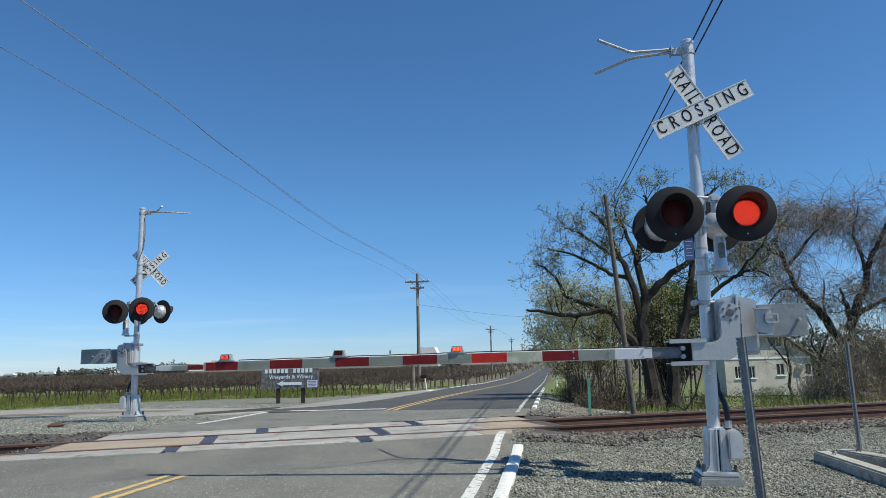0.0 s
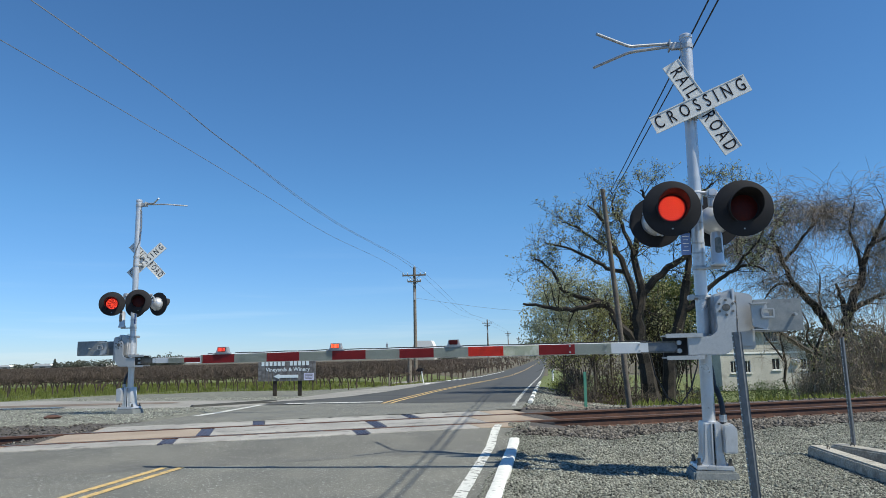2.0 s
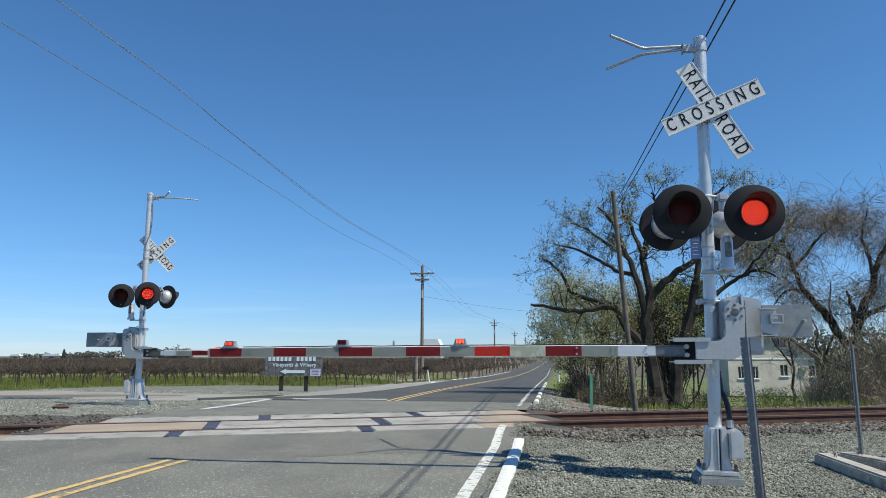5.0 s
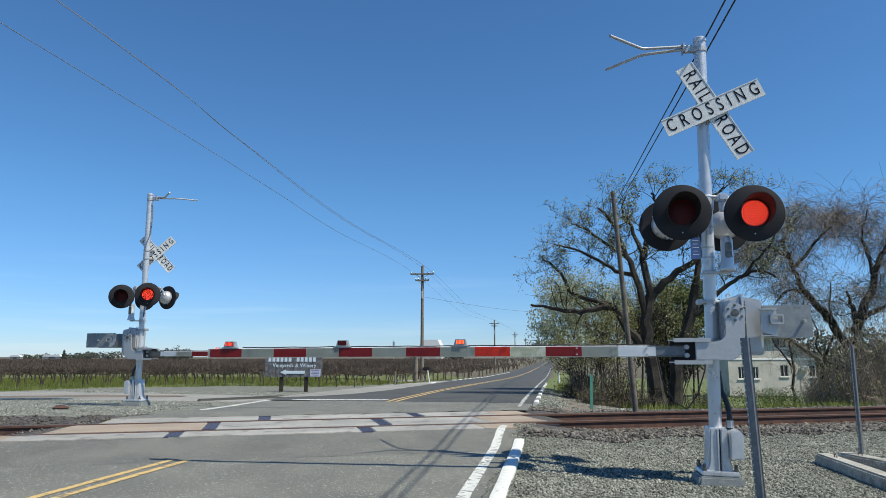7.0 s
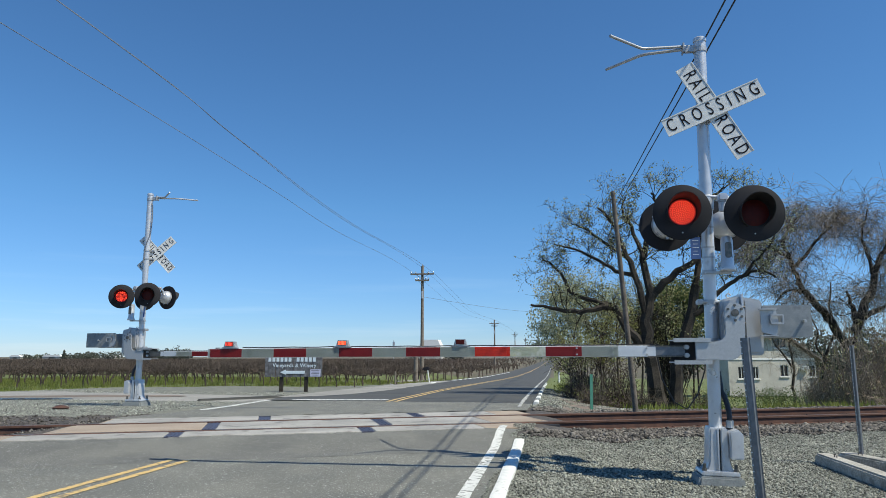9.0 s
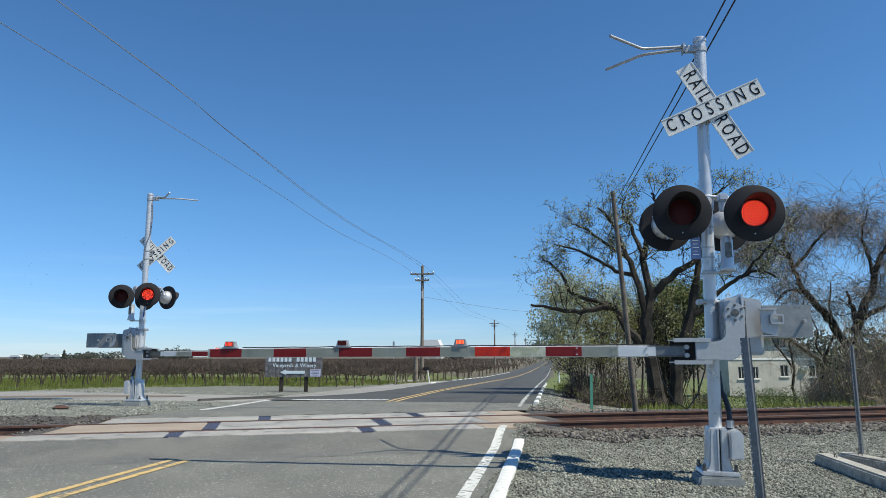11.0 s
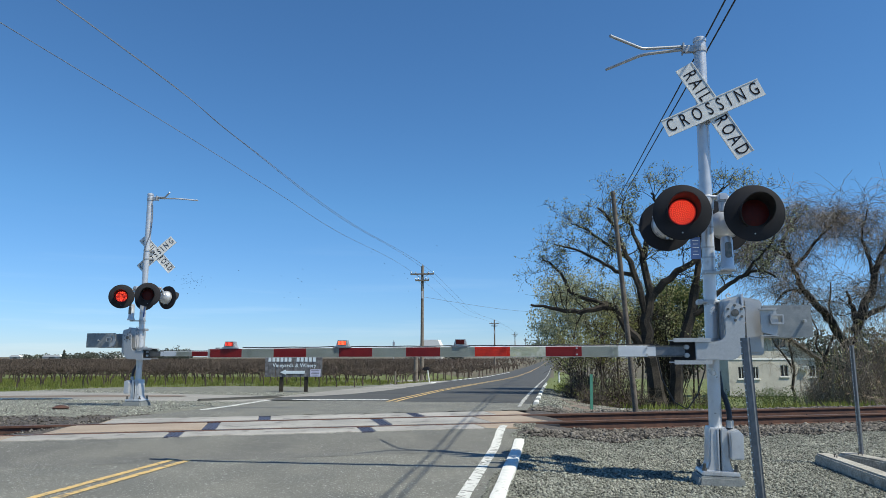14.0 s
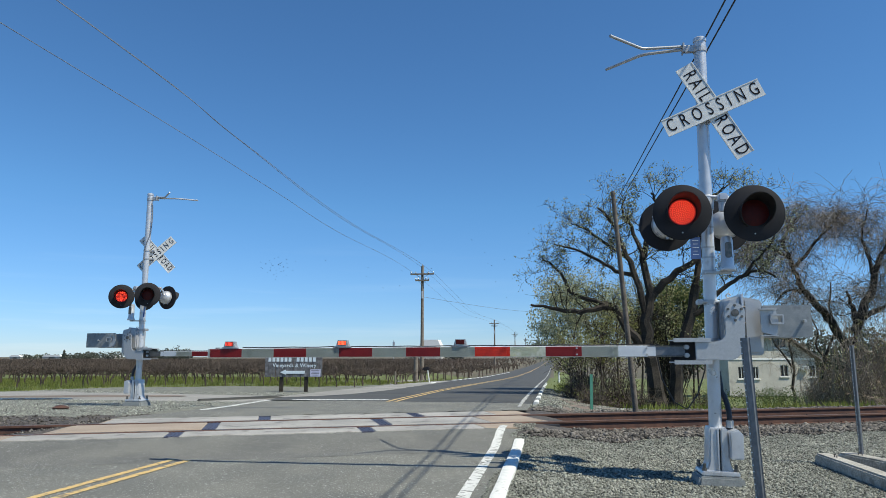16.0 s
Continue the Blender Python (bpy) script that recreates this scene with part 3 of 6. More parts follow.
def panel(u0, u1, v0, v1, tan=False, dip0=0.0, dip1=0.0):
    """A concrete panel with worn edges; dip0, dip1: how far its ends slope down."""
    bm = bmesh.new()
    b, top = 0.012, 0.045
    z0, z1 = top - dip0, top - dip1
    up = [bm.verts.new(c) for c in ((u0 + b, v0 + b, z0), (u1 - b, v0 + b, z1), (u1 - b, v1 - b, z1), (u0 + b, v1 - b, z0))]
    mid = [bm.verts.new(c) for c in ((u0, v0, z0 - b), (u1, v0, z1 - b), (u1, v1, z1 - b), (u0, v1, z0 - b))]
    low = [bm.verts.new((v.co.x, v.co.y, -0.20)) for v in mid]
    bm.faces.new(up)
    for p, q in ((up, mid), (mid, low)):
        for i in range(4):
            bm.faces.new((p[i], q[i], q[(i + 1) % 4], p[(i + 1) % 4]))
    part("panel", bm, M_PANEL_TAN if tan else M_PANEL, crossing)


IN, OUT = GAUGE - 0.21, GAUGE + 0.14
for u0, u1, tan, e0, e1 in ((-9.35, -8.55, True, 0.16, 0), (-8.55, -6.42, True, 0, 0), (-6.20, -3.51, False, 0, 0), (-3.29, -1.5, False, 0, 0), (-1.5, -0.5, True, 0, 0), (-0.5, 0.35, True, 0, 0.17)):
    panel(u0, u1, -IN, IN, tan, e0, e1)
for u0, u1, tan, e0, e1 in ((-10.6, -9.0, True, 0, 0), (-9.0, -6.86, False, 0, 0), (-6.64, -3.94, False, 0, 0), (-3.72, -1.9, False, 0, 0), (-1.9, -1.1, True, 0, 0), (-1.1, -0.45, True, 0, 0.16)):
    panel(u0, u1, -1.50, -OUT, tan, e0, e1)
for u0, u1, tan, e0, e1 in ((-8.75, -8.2, True, 0.16, 0), (-8.2, -5.56, False, 0, 0), (-5.34, -2.61, False, 0, 0), (-2.39, -0.9, False, 0, 0), (-0.9, -0.2, True, 0, 0), (-0.2, 0.45, True, 0, 0.16)):
    panel(u0, u1, OUT, 1.70, tan, e0, e1)
# rubber flangeway strips and dark joint plates
for side in (-1, 1):
    part("rubber_strip", box(-4.6, side * (GAUGE - 0.15), -0.06, 8.6, 0.10, 0.10), M_RUBBER, crossing)
    part("rubber_strip", box(-4.6, side * (GAUGE + 0.09), -0.05, 8.6, 0.09, 0.10), M_RUBBER, crossing)
for u, v0, v1 in ((-6.75, -1.50, -OUT), (-3.83, -1.50, -OUT), (-6.31, -IN, IN), (-3.40, -IN, IN), (-5.45, OUT, 1.70), (-2.50, OUT, 1.70)):
    bm = box(u, (v0 + v1) / 2, -0.06, 0.21, v1 - v0, 0.19, 0.004)
    for k in (-0.06, 0, 0.06):
        box(u + k, (v0 + v1) / 2, 0.038, 0.02, v1 - v0 - 0.06, 0.010, into=bm)
    part("joint_plate", bm, M_MAT_BLUE, crossing, "dark blue-black joint plate")


# ---- stones ----
def scatter(name, spots, sizes, material, label, category, seed):
    """Many small angular stones as one mesh."""
    r = np.random.RandomState(seed)
    n = len(spots)
    base = np.array([(1, 0, 0), (-1, 0, 0), (0, 1, 0), (0, -1, 0), (0, 0, 1), (0, 0, -0.7)], float)
    faces = np.array([(4, 0, 2), (4, 2, 1), (4, 1, 3), (4, 3, 0), (5, 2, 0), (5, 1, 2), (5, 3, 1), (5, 0, 3)])
    v = base[None] * r.uniform(0.55, 1.15, (n, 6, 1)) * np.asarray(sizes)[:, None, None] * np.array((1, 0.85, 0.7))
    a = r.uniform(0, 6.283, n)
    tilt = r.normal(0, 0.5, n)
    y, z = v[:, :, 1].copy(), v[:, :, 2].copy()
    v[:, :, 1], v[:, :, 2] = y * np.cos(tilt)[:, None] - z * np.sin(tilt)[:, None], y * np.sin(tilt)[:, None] + z * np.cos(tilt)[:, None]
    x, y = v[:, :, 0].copy(), v[:, :, 1].copy()
    v[:, :, 0], v[:, :, 1] = x * np.cos(a)[:, None] - y * np.sin(a)[:, None], x * np.sin(a)[:, None] + y * np.cos(a)[:, None]
    v += np.asarray(spots)[:, None, :]
    f = faces[None] + 6 * np.arange(n)[:, None, None]
    me = bpy.data.meshes.new(name)
    me.vertices.add(n * 6)
    me.vertices.foreach_set("co", v.ravel())
    me.loops.add(n * 24)
    me.loops.foreach_set("vertex_index", f.ravel().astype(np.int32))
    me.polygons.add(n * 8)
    me.polygons.foreach_set("loop_start", np.arange(0, n * 24, 3, dtype=np.int32))
    me.update(calc_edges=True)
    me.materials.append(material)
    return tagged(new(name, me), label, category, kind="stuff")


def spread(n, x0, x1, y0, y1, ok, seed, size, lift=0.0):
    r = random.Random(seed)
    pts, sz = [], []
    while len(pts) < n:
        x, y = r.uniform(x0, x1), y0 + (y1 - y0) * r.random() ** 1.25
        if ok(x, y):
            s = r.uniform(*size) * (1 if r.random() < 0.9 else 1.6)
            pts.append((x, y, ground_z(x, y) + s * 0.2 + lift))
            sz.append(s)
    return pts, sz


p, s = spread(88000, -0.8, 6.5, 5.4, 14.5, lambda x, y: zone(x, y) == 1 and x > -0.75 + 0.12 * wob(x, y, 2) and x < 0.75 * y, 1, (0.008, 0.021))
scatter("gravel", p, s, M_GRAVEL, "loose grey-green crushed gravel beside the road", "gravel", 1)
p, s = spread(34000, -0.5, 13, 9.8, 23, lambda x, y: zone(x, y) == 2 and x < 0.8 * y and (x > 0.3 or off_track(x, y) < -1.6 or off_track(x, y) > 1.8), 2, (0.022, 0.050))
scatter("ballast", p, s, M_BALLAST, "dark angular track ballast", "ballast", 2)
p, s = spread(12000, -20, -7.4, 4, 17, lambda x, y: zone(x, y) == 2, 3, (0.018, 0.036))
scatter("ballast", p, s, M_BALLAST, "dark angular track ballast", "ballast", 3)
p, s = spread(26000, -22, -7.7, 9, 24, lambda x, y: zone(x, y) == 1 and off_track(x, y) > 2, 4, (0.009, 0.022))
scatter("gravel", p, s, M_GRAVELPALE, "loose pale gravel beside the track", "gravel", 4)
p, s = spread(4600, -1.2, -0.35, 5.0, 12.2, lambda x, y: wob(x, y, 1.5) + 0.5 * wob(x, y, 5) > 0.55 * (-0.55 - x), 6, (0.006, 0.015), 0.028)
scatter("gravel", p, s, M_GRAVEL, "gravel spilled over the crumbling asphalt edge", "gravel", 6)
p, s = spread(9000, -0.7, 3.5, 15, 30, lambda x, y: zone(x, y) == 1 or (zone(x, y) == 3 and wob(x, y, 3) > -0.05), 5, (0.012, 0.03))
scatter("gravel", p, s, M_GRAVEL, "loose gravel along the far verge", "gravel", 5)


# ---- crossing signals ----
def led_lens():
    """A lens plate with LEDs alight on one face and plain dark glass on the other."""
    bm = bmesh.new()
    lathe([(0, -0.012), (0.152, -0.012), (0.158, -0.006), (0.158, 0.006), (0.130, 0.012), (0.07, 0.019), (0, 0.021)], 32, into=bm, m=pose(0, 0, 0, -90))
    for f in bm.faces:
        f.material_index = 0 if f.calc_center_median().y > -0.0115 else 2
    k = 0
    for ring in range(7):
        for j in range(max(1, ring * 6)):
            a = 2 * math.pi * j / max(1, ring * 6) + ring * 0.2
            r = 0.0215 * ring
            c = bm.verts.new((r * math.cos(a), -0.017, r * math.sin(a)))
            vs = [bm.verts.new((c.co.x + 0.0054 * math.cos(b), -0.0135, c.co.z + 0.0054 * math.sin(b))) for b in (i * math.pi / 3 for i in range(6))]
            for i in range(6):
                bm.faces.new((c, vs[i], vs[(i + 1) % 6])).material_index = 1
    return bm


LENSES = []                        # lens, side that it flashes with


def lamp(owner, x, y, z, facing, beat, turn=0.0, size=1.0):
    """A flashing unit: black background disc, hood, silver housing and turning lens. facing -1 looks to -y."""
    bm = lathe([(0.162, 0.0), (0.318, 0.0), (0.322, 0.006), (0.322, 0.012), (0.316, 0.016), (0.175, 0.018), (0.150, 0.022), (0.150, 0.018), (0.162, 0.012), (0.162, 0.0)], 48, m=pose(0, 0, 0, 90))
    disc = part("lamp", bm, M_BLACK, owner, "round black lamp backing", smooth=True)
    disc.matrix_basis = pose(x, y, z, 0, 0, turn + (0 if facing < 0 else 180)) @ pose(0, 0, 0, 1 if facing < 0 else 0) @ Matrix.Diagonal((size, size, size, 1))
    # hood: open-bottomed visor, longer at the top
    hb = bmesh.new()
    n = 30
    inner, outer = [], []
    for i in range(n + 1):
        a = radians(-62 + 304 * i / n)
        depth = 0.05 + 0.27 * (0.5 + 0.5 * math.sin(a)) ** 0.8
        for rr, store in ((0.163, inner), (0.168, outer)):
            store.append((hb.verts.new((rr * math.cos(a), -0.008, rr * math.sin(a))), hb.verts.new((1.06 * rr * math.cos(a), -0.008 - depth, 1.06 * rr * math.sin(a)))))
    for i in range(n):
        for s in (inner, outer):
            hb.faces.new((s[i][0], s[i + 1][0], s[i + 1][1], s[i][1]))
        hb.faces.new((inner[i][1], inner[i + 1][1], outer[i + 1][1], outer[i][1]))
    for i in (0, n):
        hb.faces.new((inner[i][0], inner[i][1], outer[i][1], outer[i][0]))
    part("hood", hb, M_HOOD, disc, smooth=True)
    hs = lathe([(0.178, 0.016), (0.182, 0.03), (0.178, 0.075), (0.158, 0.13), (0.115, 0.18), (0.06, 0.205), (0, 0.21)], 32, m=pose(0, 0, 0, -90))
    for a in (0.6, 2.6, 4.4):
        box(0.18 * math.cos(a), 0.04, 0.18 * math.sin(a), 0.035, 0.03, 0.035, 0.006, into=hs)
    rod((0, 0.10, -0.16), (0, 0.10, -0.19), 0.018, into=hs)
    part("housing", hs, M_SILVER, disc, "silver lamp housing", smooth=True)
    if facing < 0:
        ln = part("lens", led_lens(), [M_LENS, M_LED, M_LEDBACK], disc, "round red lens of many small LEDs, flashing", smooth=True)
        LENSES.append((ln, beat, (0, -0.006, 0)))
    else:
        part("lens", lathe([(0, -0.03), (0.08, -0.025), (0.15, -0.005), (0.15, 0.01), (0, 0.01)], 24, m=pose(0, 0, 0, 90)), M_LENS, disc, smooth=True)
    part("disc_screw", rod((0, -0.02, -0.235), (0, -0.012, -0.235), 0.008, seg=8), M_GALV, disc)
    return disc


def blade(owner, x, y, z, angle, length, words, turn=0.0):
    """A crossbuck blade; words: (text, place along the blade, size, spacing)."""
    at = pose(x, y, z, 0, 0, turn) @ pose(0, 0, 0, 0, -angle)
    bm = slab(round_corners([(-length / 2, -0.114), (length / 2, -0.114), (length / 2, 0.114), (-length / 2, 0.114)], 0.012, 3), -0.0015, 0.0015)
    for k in (-1, 1):
        box(0, -0.004, k * 0.106, length, 0.007, 0.012, into=bm)
        box(0, 0.008, k * 0.106, length, 0.012, 0.008, into=bm)
    bl = part("crossbuck_blade", bm, M_SIGN, owner)
    bl.matrix_basis = at
    for text, place, size, space in words:
        lettering(text, size, M_LETTER, bl, pose(place, -0.0035, 0), space, bold=0.0005, squeeze=0.66)
    return bl


def signal(name, at, s, spec, label):
    """A flashing-light mast with crossbuck, bell and gate mechanism. s: +1 where the mechanism stands to +x of the pole."""
    o = thing(name, label, "crossing signal", at, "signals of the level crossing")
    h = spec["height"]
    part("pole", rod((0, 0, 0.3), (0, 0, h), 0.0707, seg=32), M_SILVER, o, smooth=True)
    part("pole_cap", lathe([(0.0715, h - 0.05), (0.078, h - 0.045), (0.078, h - 0.005), (0.06, h + 0.012), (0, h + 0.016)], 28), M_SILVER, o, smooth=True)
    # wire bracket: a fork of two bent tubes
    for tip in spec["fork"]:
        z1, kx = h - 0.12 + 0.03 * (tip[1] < 0), 0.62 * tip[0]
        bend = arc((kx * 0.9, 0.10 * tip[1], z1 - 0.02), (kx, 0.12 * tip[1], z1 - 0.025), (kx + 0.1 * (tip[0] - kx), 0.2 * tip[1], z1 - 0.02 + 0.1 * (tip[2] - z1)), 4)
        part("bracket_tube", tube([(-s * 0.09, 0, z1)] + bend + [tip], 0.018, 10), M_GALV, o, smooth=True)
    cl = lathe([(0.072, h - 0.18), (0.080, h - 0.18), (0.080, h - 0.12), (0.072, h - 0.12)], 24)
    box(-s * 0.12, 0, h - 0.13, 0.13, 0.05, 0.09, 0.008, into=cl)
    box(-s * 0.20, 0, h - 0.12, 0.02, 0.13, 0.12, 0.005, into=cl)
    part("bracket_clamp", cl, M_GALV, o)
    # crossbuck
    cx, cy, cz, a1, a2, length, turn = spec["buck"]
    blade(o, cx + spec["rr_shift"][0], cy + 0.010, cz + spec["rr_shift"][1], a2, spec["rr"], [("RAIL", -0.279 * spec["rr"], 0.174 * spec["rr"], 1.46), ("ROAD", 0.279 * spec["rr"], 0.174 * spec["rr"], 1.46)], turn)
    blade(o, cx, cy - 0.010, cz, a1, length, [("CROSSING", 0.0, 0.188 * length, 1.80)], turn)
    for dz in (-0.16, 0.05):
        cb = bmesh.new()
        lathe([(0.072, cz + dz), (0.080, cz + dz), (0.080, cz + dz + 0.04), (0.072, cz + dz + 0.04)], 24, into=cb)
        box(0.05, (cy + (0.05 if cy < 0 else -0.05)), cz + dz + 0.02, 0.22, 0.05, 0.04, 0.006, into=cb)
        part("crossbuck_bracket", cb, M_GALV, o)
    # lamps on a cross pipe
    lz = spec["lamps"][0][2]
    xs = [l[0] for l in spec["lamps"]]
    cp = tube([(min(xs), 0.0, lz + 0.17), (-0.15, -0.02, lz + 0.235), (0.0, -0.06, lz + 0.25), (0.2, -0.02, lz + 0.235), (max(xs), 0, lz + 0.22)], 0.026, 10)
    box(spec["knuckle"], -0.10, lz + 0.22, 0.12, 0.12, 0.10, 0.02, into=cp)
    rod((spec["knuckle"], -0.10, lz + 0.16), (spec["knuckle"], -0.10, lz + 0.06), 0.045, into=cp)
    lathe([(0.072, lz + 0.10), (0.084, lz + 0.10), (0.084, lz + 0.24), (0.072, lz + 0.24)], 24, into=cp)
    part("cross_pipe", cp, M_SILVER, o, smooth=True)
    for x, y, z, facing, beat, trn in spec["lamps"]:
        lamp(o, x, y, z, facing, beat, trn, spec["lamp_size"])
        part("lamp_arm", tube([(x, y * 0.35, z + 0.05), (x, y * 0.25, z + 0.15), (x * 0.9, 0, z + 0.20)], 0.024, 8), M_SILVER, o, smooth=True)
    # bell
    bx, by, bz = spec["bell"]
    part("bell", lathe([(0, bz - 0.02), (0.085, bz - 0.02), (0.09, bz), (0.068, bz + 0.05), (0.066, bz + 0.33), (0.055, bz + 0.37), (0, bz + 0.38)], 28, m=Matrix.Translation((bx, by, 0))), M_SILVER, o, smooth=True)
    part("bell_grille", slab(round_corners([(-0.036, bz + 0.12), (0.036, bz + 0.12), (0.036, bz + 0.30), (-0.036, bz + 0.30)], 0.03), by - 0.071, by - 0.062, into=None), M_STEEL, o, "dark oval bell opening").location.x = bx
    part("bell_bracket", box(bx / 2, by / 2, bz - 0.035, abs(bx) + 0.12, 0.06, 0.025, 0.004, into=lathe([(0.072, bz - 0.05), (0.08, bz - 0.05), (0.08, bz), (0.072, bz)], 24)), M_GALV, o)
    # pole bands and notice plate
    for z in spec["bands"]:
        part("pole_band", lathe([(0.071, z), (0.0745, z), (0.0745, z + 0.02), (0.071, z + 0.02)], 24), M_GALV, o)
    nx, nz = spec["notice"]
    nb = part("notice_plate", box(nx, -0.05, nz, 0.11, 0.004, 0.26, into=None), M_BLUE, o, "blue enamel notice plate with unreadable pale lines")
    lines = bmesh.new()
    for i in range(5):
        box(nx, -0.053, nz + 0.09 - 0.042 * i, 0.07 - 0.02 * (i % 2), 0.002, 0.004, into=lines)
    part("print", lines, M_PALE, nb)
    # gate mechanism beside the pole
    mx, mz, mw, mh = spec["mech"]
    a0, a1, a2 = mx - s * mw / 2, mx + s * 0.005, mx + s * mw / 2
    front = [(a0, mz + mh * 0.44), (a0, mz - mh * 0.40), (a1, mz - mh * 0.46), (a1, mz + mh * 0.52)]
    rear = [(a1, mz + mh * 0.50), (a1, mz - mh * 0.58), (a2, mz - mh * 0.60), (a2, mz + mh * 0.44)]
    part("mechanism_case", slab(round_corners(front, 0.05), -0.15, 0.24, bevel=0.035), M_CASE, o, "cast silver gate mechanism case", smooth=True)
    part("case_cover", slab(round_corners(rear, 0.06), -0.16, 0.25, bevel=0.045), M_CASE, o, "rounded silver cover of the mechanism", smooth=True)
    lid = slab(round_corners([(a1 - 0.014, mz - mh * 0.47), (a1 + 0.014, mz - mh * 0.47), (a1 + 0.014, mz + mh * 0.55), (a1 - 0.014, mz + mh * 0.55)], 0.008, 2), -0.175, 0.26, bevel=0.006)
    part("case_flange", lid, M_SILVER, o)
    for fz in (-0.30, 0.0, 0.30):
        part("flange_bolt", rod((a1 - 0.03, -0.165, mz + mh * fz), (a1 + 0.03, -0.165, mz + mh * fz), 0.013, seg=8), M_STEEL, o)
    for dz in (-0.22, 0.22):
        ub = bmesh.new()
        lathe([(0.072, mz + dz), (0.083, mz + dz), (0.083, mz + dz + 0.05), (0.072, mz + dz + 0.05)], 24, into=ub)
        rod((-0.14, -0.06, mz + dz + 0.025), (s * 0.10, -0.06, mz + dz + 0.025), 0.016, into=ub, seg=10)
        box(-s * 0.12, 0.0, mz + dz + 0.025, 0.06, 0.15, 0.06, 0.01, into=ub)
        part("pole_clamp", ub, M_GALV, o)
    part("lifting_eye", tube([(mx - s * 0.10 + 0.025 * math.cos(a), 0.0, mz + mh / 2 + 0.02 + 0.025 * math.sin(a)) for a in (i * math.pi / 5 for i in range(10))], 0.007, 6), M_GALV, o)
    # junction base and footing
    jb = slab([(-0.165, 0.10), (0.165, 0.10)] + [(v.x, v.y) for v in arc((0.165, 0.125, 0), (0.112, 0.15, 0), (0.108, 0.26, 0), 6)] + [(0.094, 0.56), (0.084, 0.585), (-0.084, 0.585), (-0.094, 0.56)] + [(v.x, v.y) for v in arc((-0.108, 0.26, 0), (-0.112, 0.15, 0), (-0.165, 0.125, 0), 6)], -0.135, 0.135, bevel=0.018)
    part("base_casting", jb, M_SILVER, o, "silver cast base with bolted door", smooth=True)
    part("base_seam", box(0.01, -0.137, 0.35, 0.010, 0.012, 0.44), M_BLACK, o)
    for sx in (-1, 1):
        part("base_rib", box(0.01 + sx * 0.022, -0.142, 0.345, 0.020, 0.022, 0.47, 0.006), M_SILVER, o)
    fl = slab(round_corners([(-0.205, 0.088), (-0.19, 0.075), (0.19, 0.075), (0.205, 0.088), (0.185, 0.125), (-0.185, 0.125)], 0.008, 2), -0.19, 0.19, bevel=0.01)
    part("base_flange", fl, M_SILVER, o, smooth=True)
    for bxx in (-0.165, 0.165):
        for byy in (-0.15, 0.15):
            part("anchor_bolt", rod((bxx, byy, -0.02), (bxx, byy, 0.20), 0.018, into=rod((bxx, byy, 0.12), (bxx, byy, 0.15), 0.027, seg=6)), M_STEEL, o)
    jx = s * 0.175
    part("junction_box", slab(round_corners([(jx - 0.07, 0.26), (jx + 0.07, 0.26), (jx + 0.075, 0.52), (jx + 0.02, 0.58), (jx - 0.07, 0.55)], 0.02), -0.20, 0.06, bevel=0.012), M_SILVER, o, smooth=True)
    part("footing", box(0, 0, -0.04, 0.53, 0.50, 0.22, 0.02, taper=0.86), M_FOOTING, o, "square grey footing with sloping sides")
    part("conduit", tube([(s * 0.15, -0.02, 0.56), (s * 0.15, -0.02, 0.66)] + arc((s * 0.15, -0.02, 0.70), (s * 0.15, 0.02, 0.86), (s * 0.10, 0.10, 0.98), 5) + [(s * 0.08, 0.12, 1.2)], 0.03, 10), M_RUBBER, o, "black flexible conduit", smooth=True)
    part("conduit_nut", rod((s * 0.15, -0.02, 0.58), (s * 0.15, -0.02, 0.66), 0.042, seg=8), M_GALV, o)
    return o


RIGHT = pose(1.77, 8.15, -0.165, 0, 1.2, 0)
signal("crossing_signal", RIGHT, 1, {
    "height": 5.25, "fork": [(-1.11, -0.40, 5.16), (-1.09, 0.48, 5.12)],
    "buck": (0.09, -0.13, 4.30, 23.4, -59.8, 1.215, 0), "rr": 1.31, "rr_shift": (0.02, -0.022), "lamp_size": 1.0, "knuckle": 0.16,
    "lamps": [(-0.345, -0.35, 2.985, -1, 0, -3), (0.43, -0.35, 2.965, -1, 1, -3), (-0.41, 0.35, 2.97, 1, 0, 0), (0.27, 0.35, 2.96, 1, 1, 0)],
    "bell": (0.17, -0.16, 2.36), "bands": (2.33, 2.50, 2.86, 2.62), "notice": (-0.15, 2.62), "mech": (0.30, 1.745, 0.45, 0.60)},
    "silver crossing mast with crossbuck and black lamps on concrete footing")
LEFT = pose(-10.05, 15.2, 0.06, 0, -0.3, 0)
far_signal = signal("crossing_signal", LEFT, -1, {
    "height": 5.25, "fork": [(0.68, -0.24, 5.20), (1.15, 0.30, 5.10)],
    "buck": (0.20, 0.13, 3.71, 43.5, -47, 1.10, 12), "rr": 1.14, "rr_shift": (0, 0), "lamp_size": 0.91, "knuckle": -0.16,
    "lamps": [(-0.365, -0.35, 2.60, -1, 0, 30), (0.335, -0.35, 2.63, -1, 1, 30), (0.465, 0.28, 2.61, 1, 0, -14), (-0.19, 0.35, 2.60, 1, 1, 0)],
    "bell": (-0.22, -0.13, 2.05), "bands": (1.95, 2.2), "notice": (0.03, 2.24), "mech": (-0.22, 1.55, 0.40, 0.55)},
    "silver crossing mast with crossbuck and lamps in gravel beside vineyard")


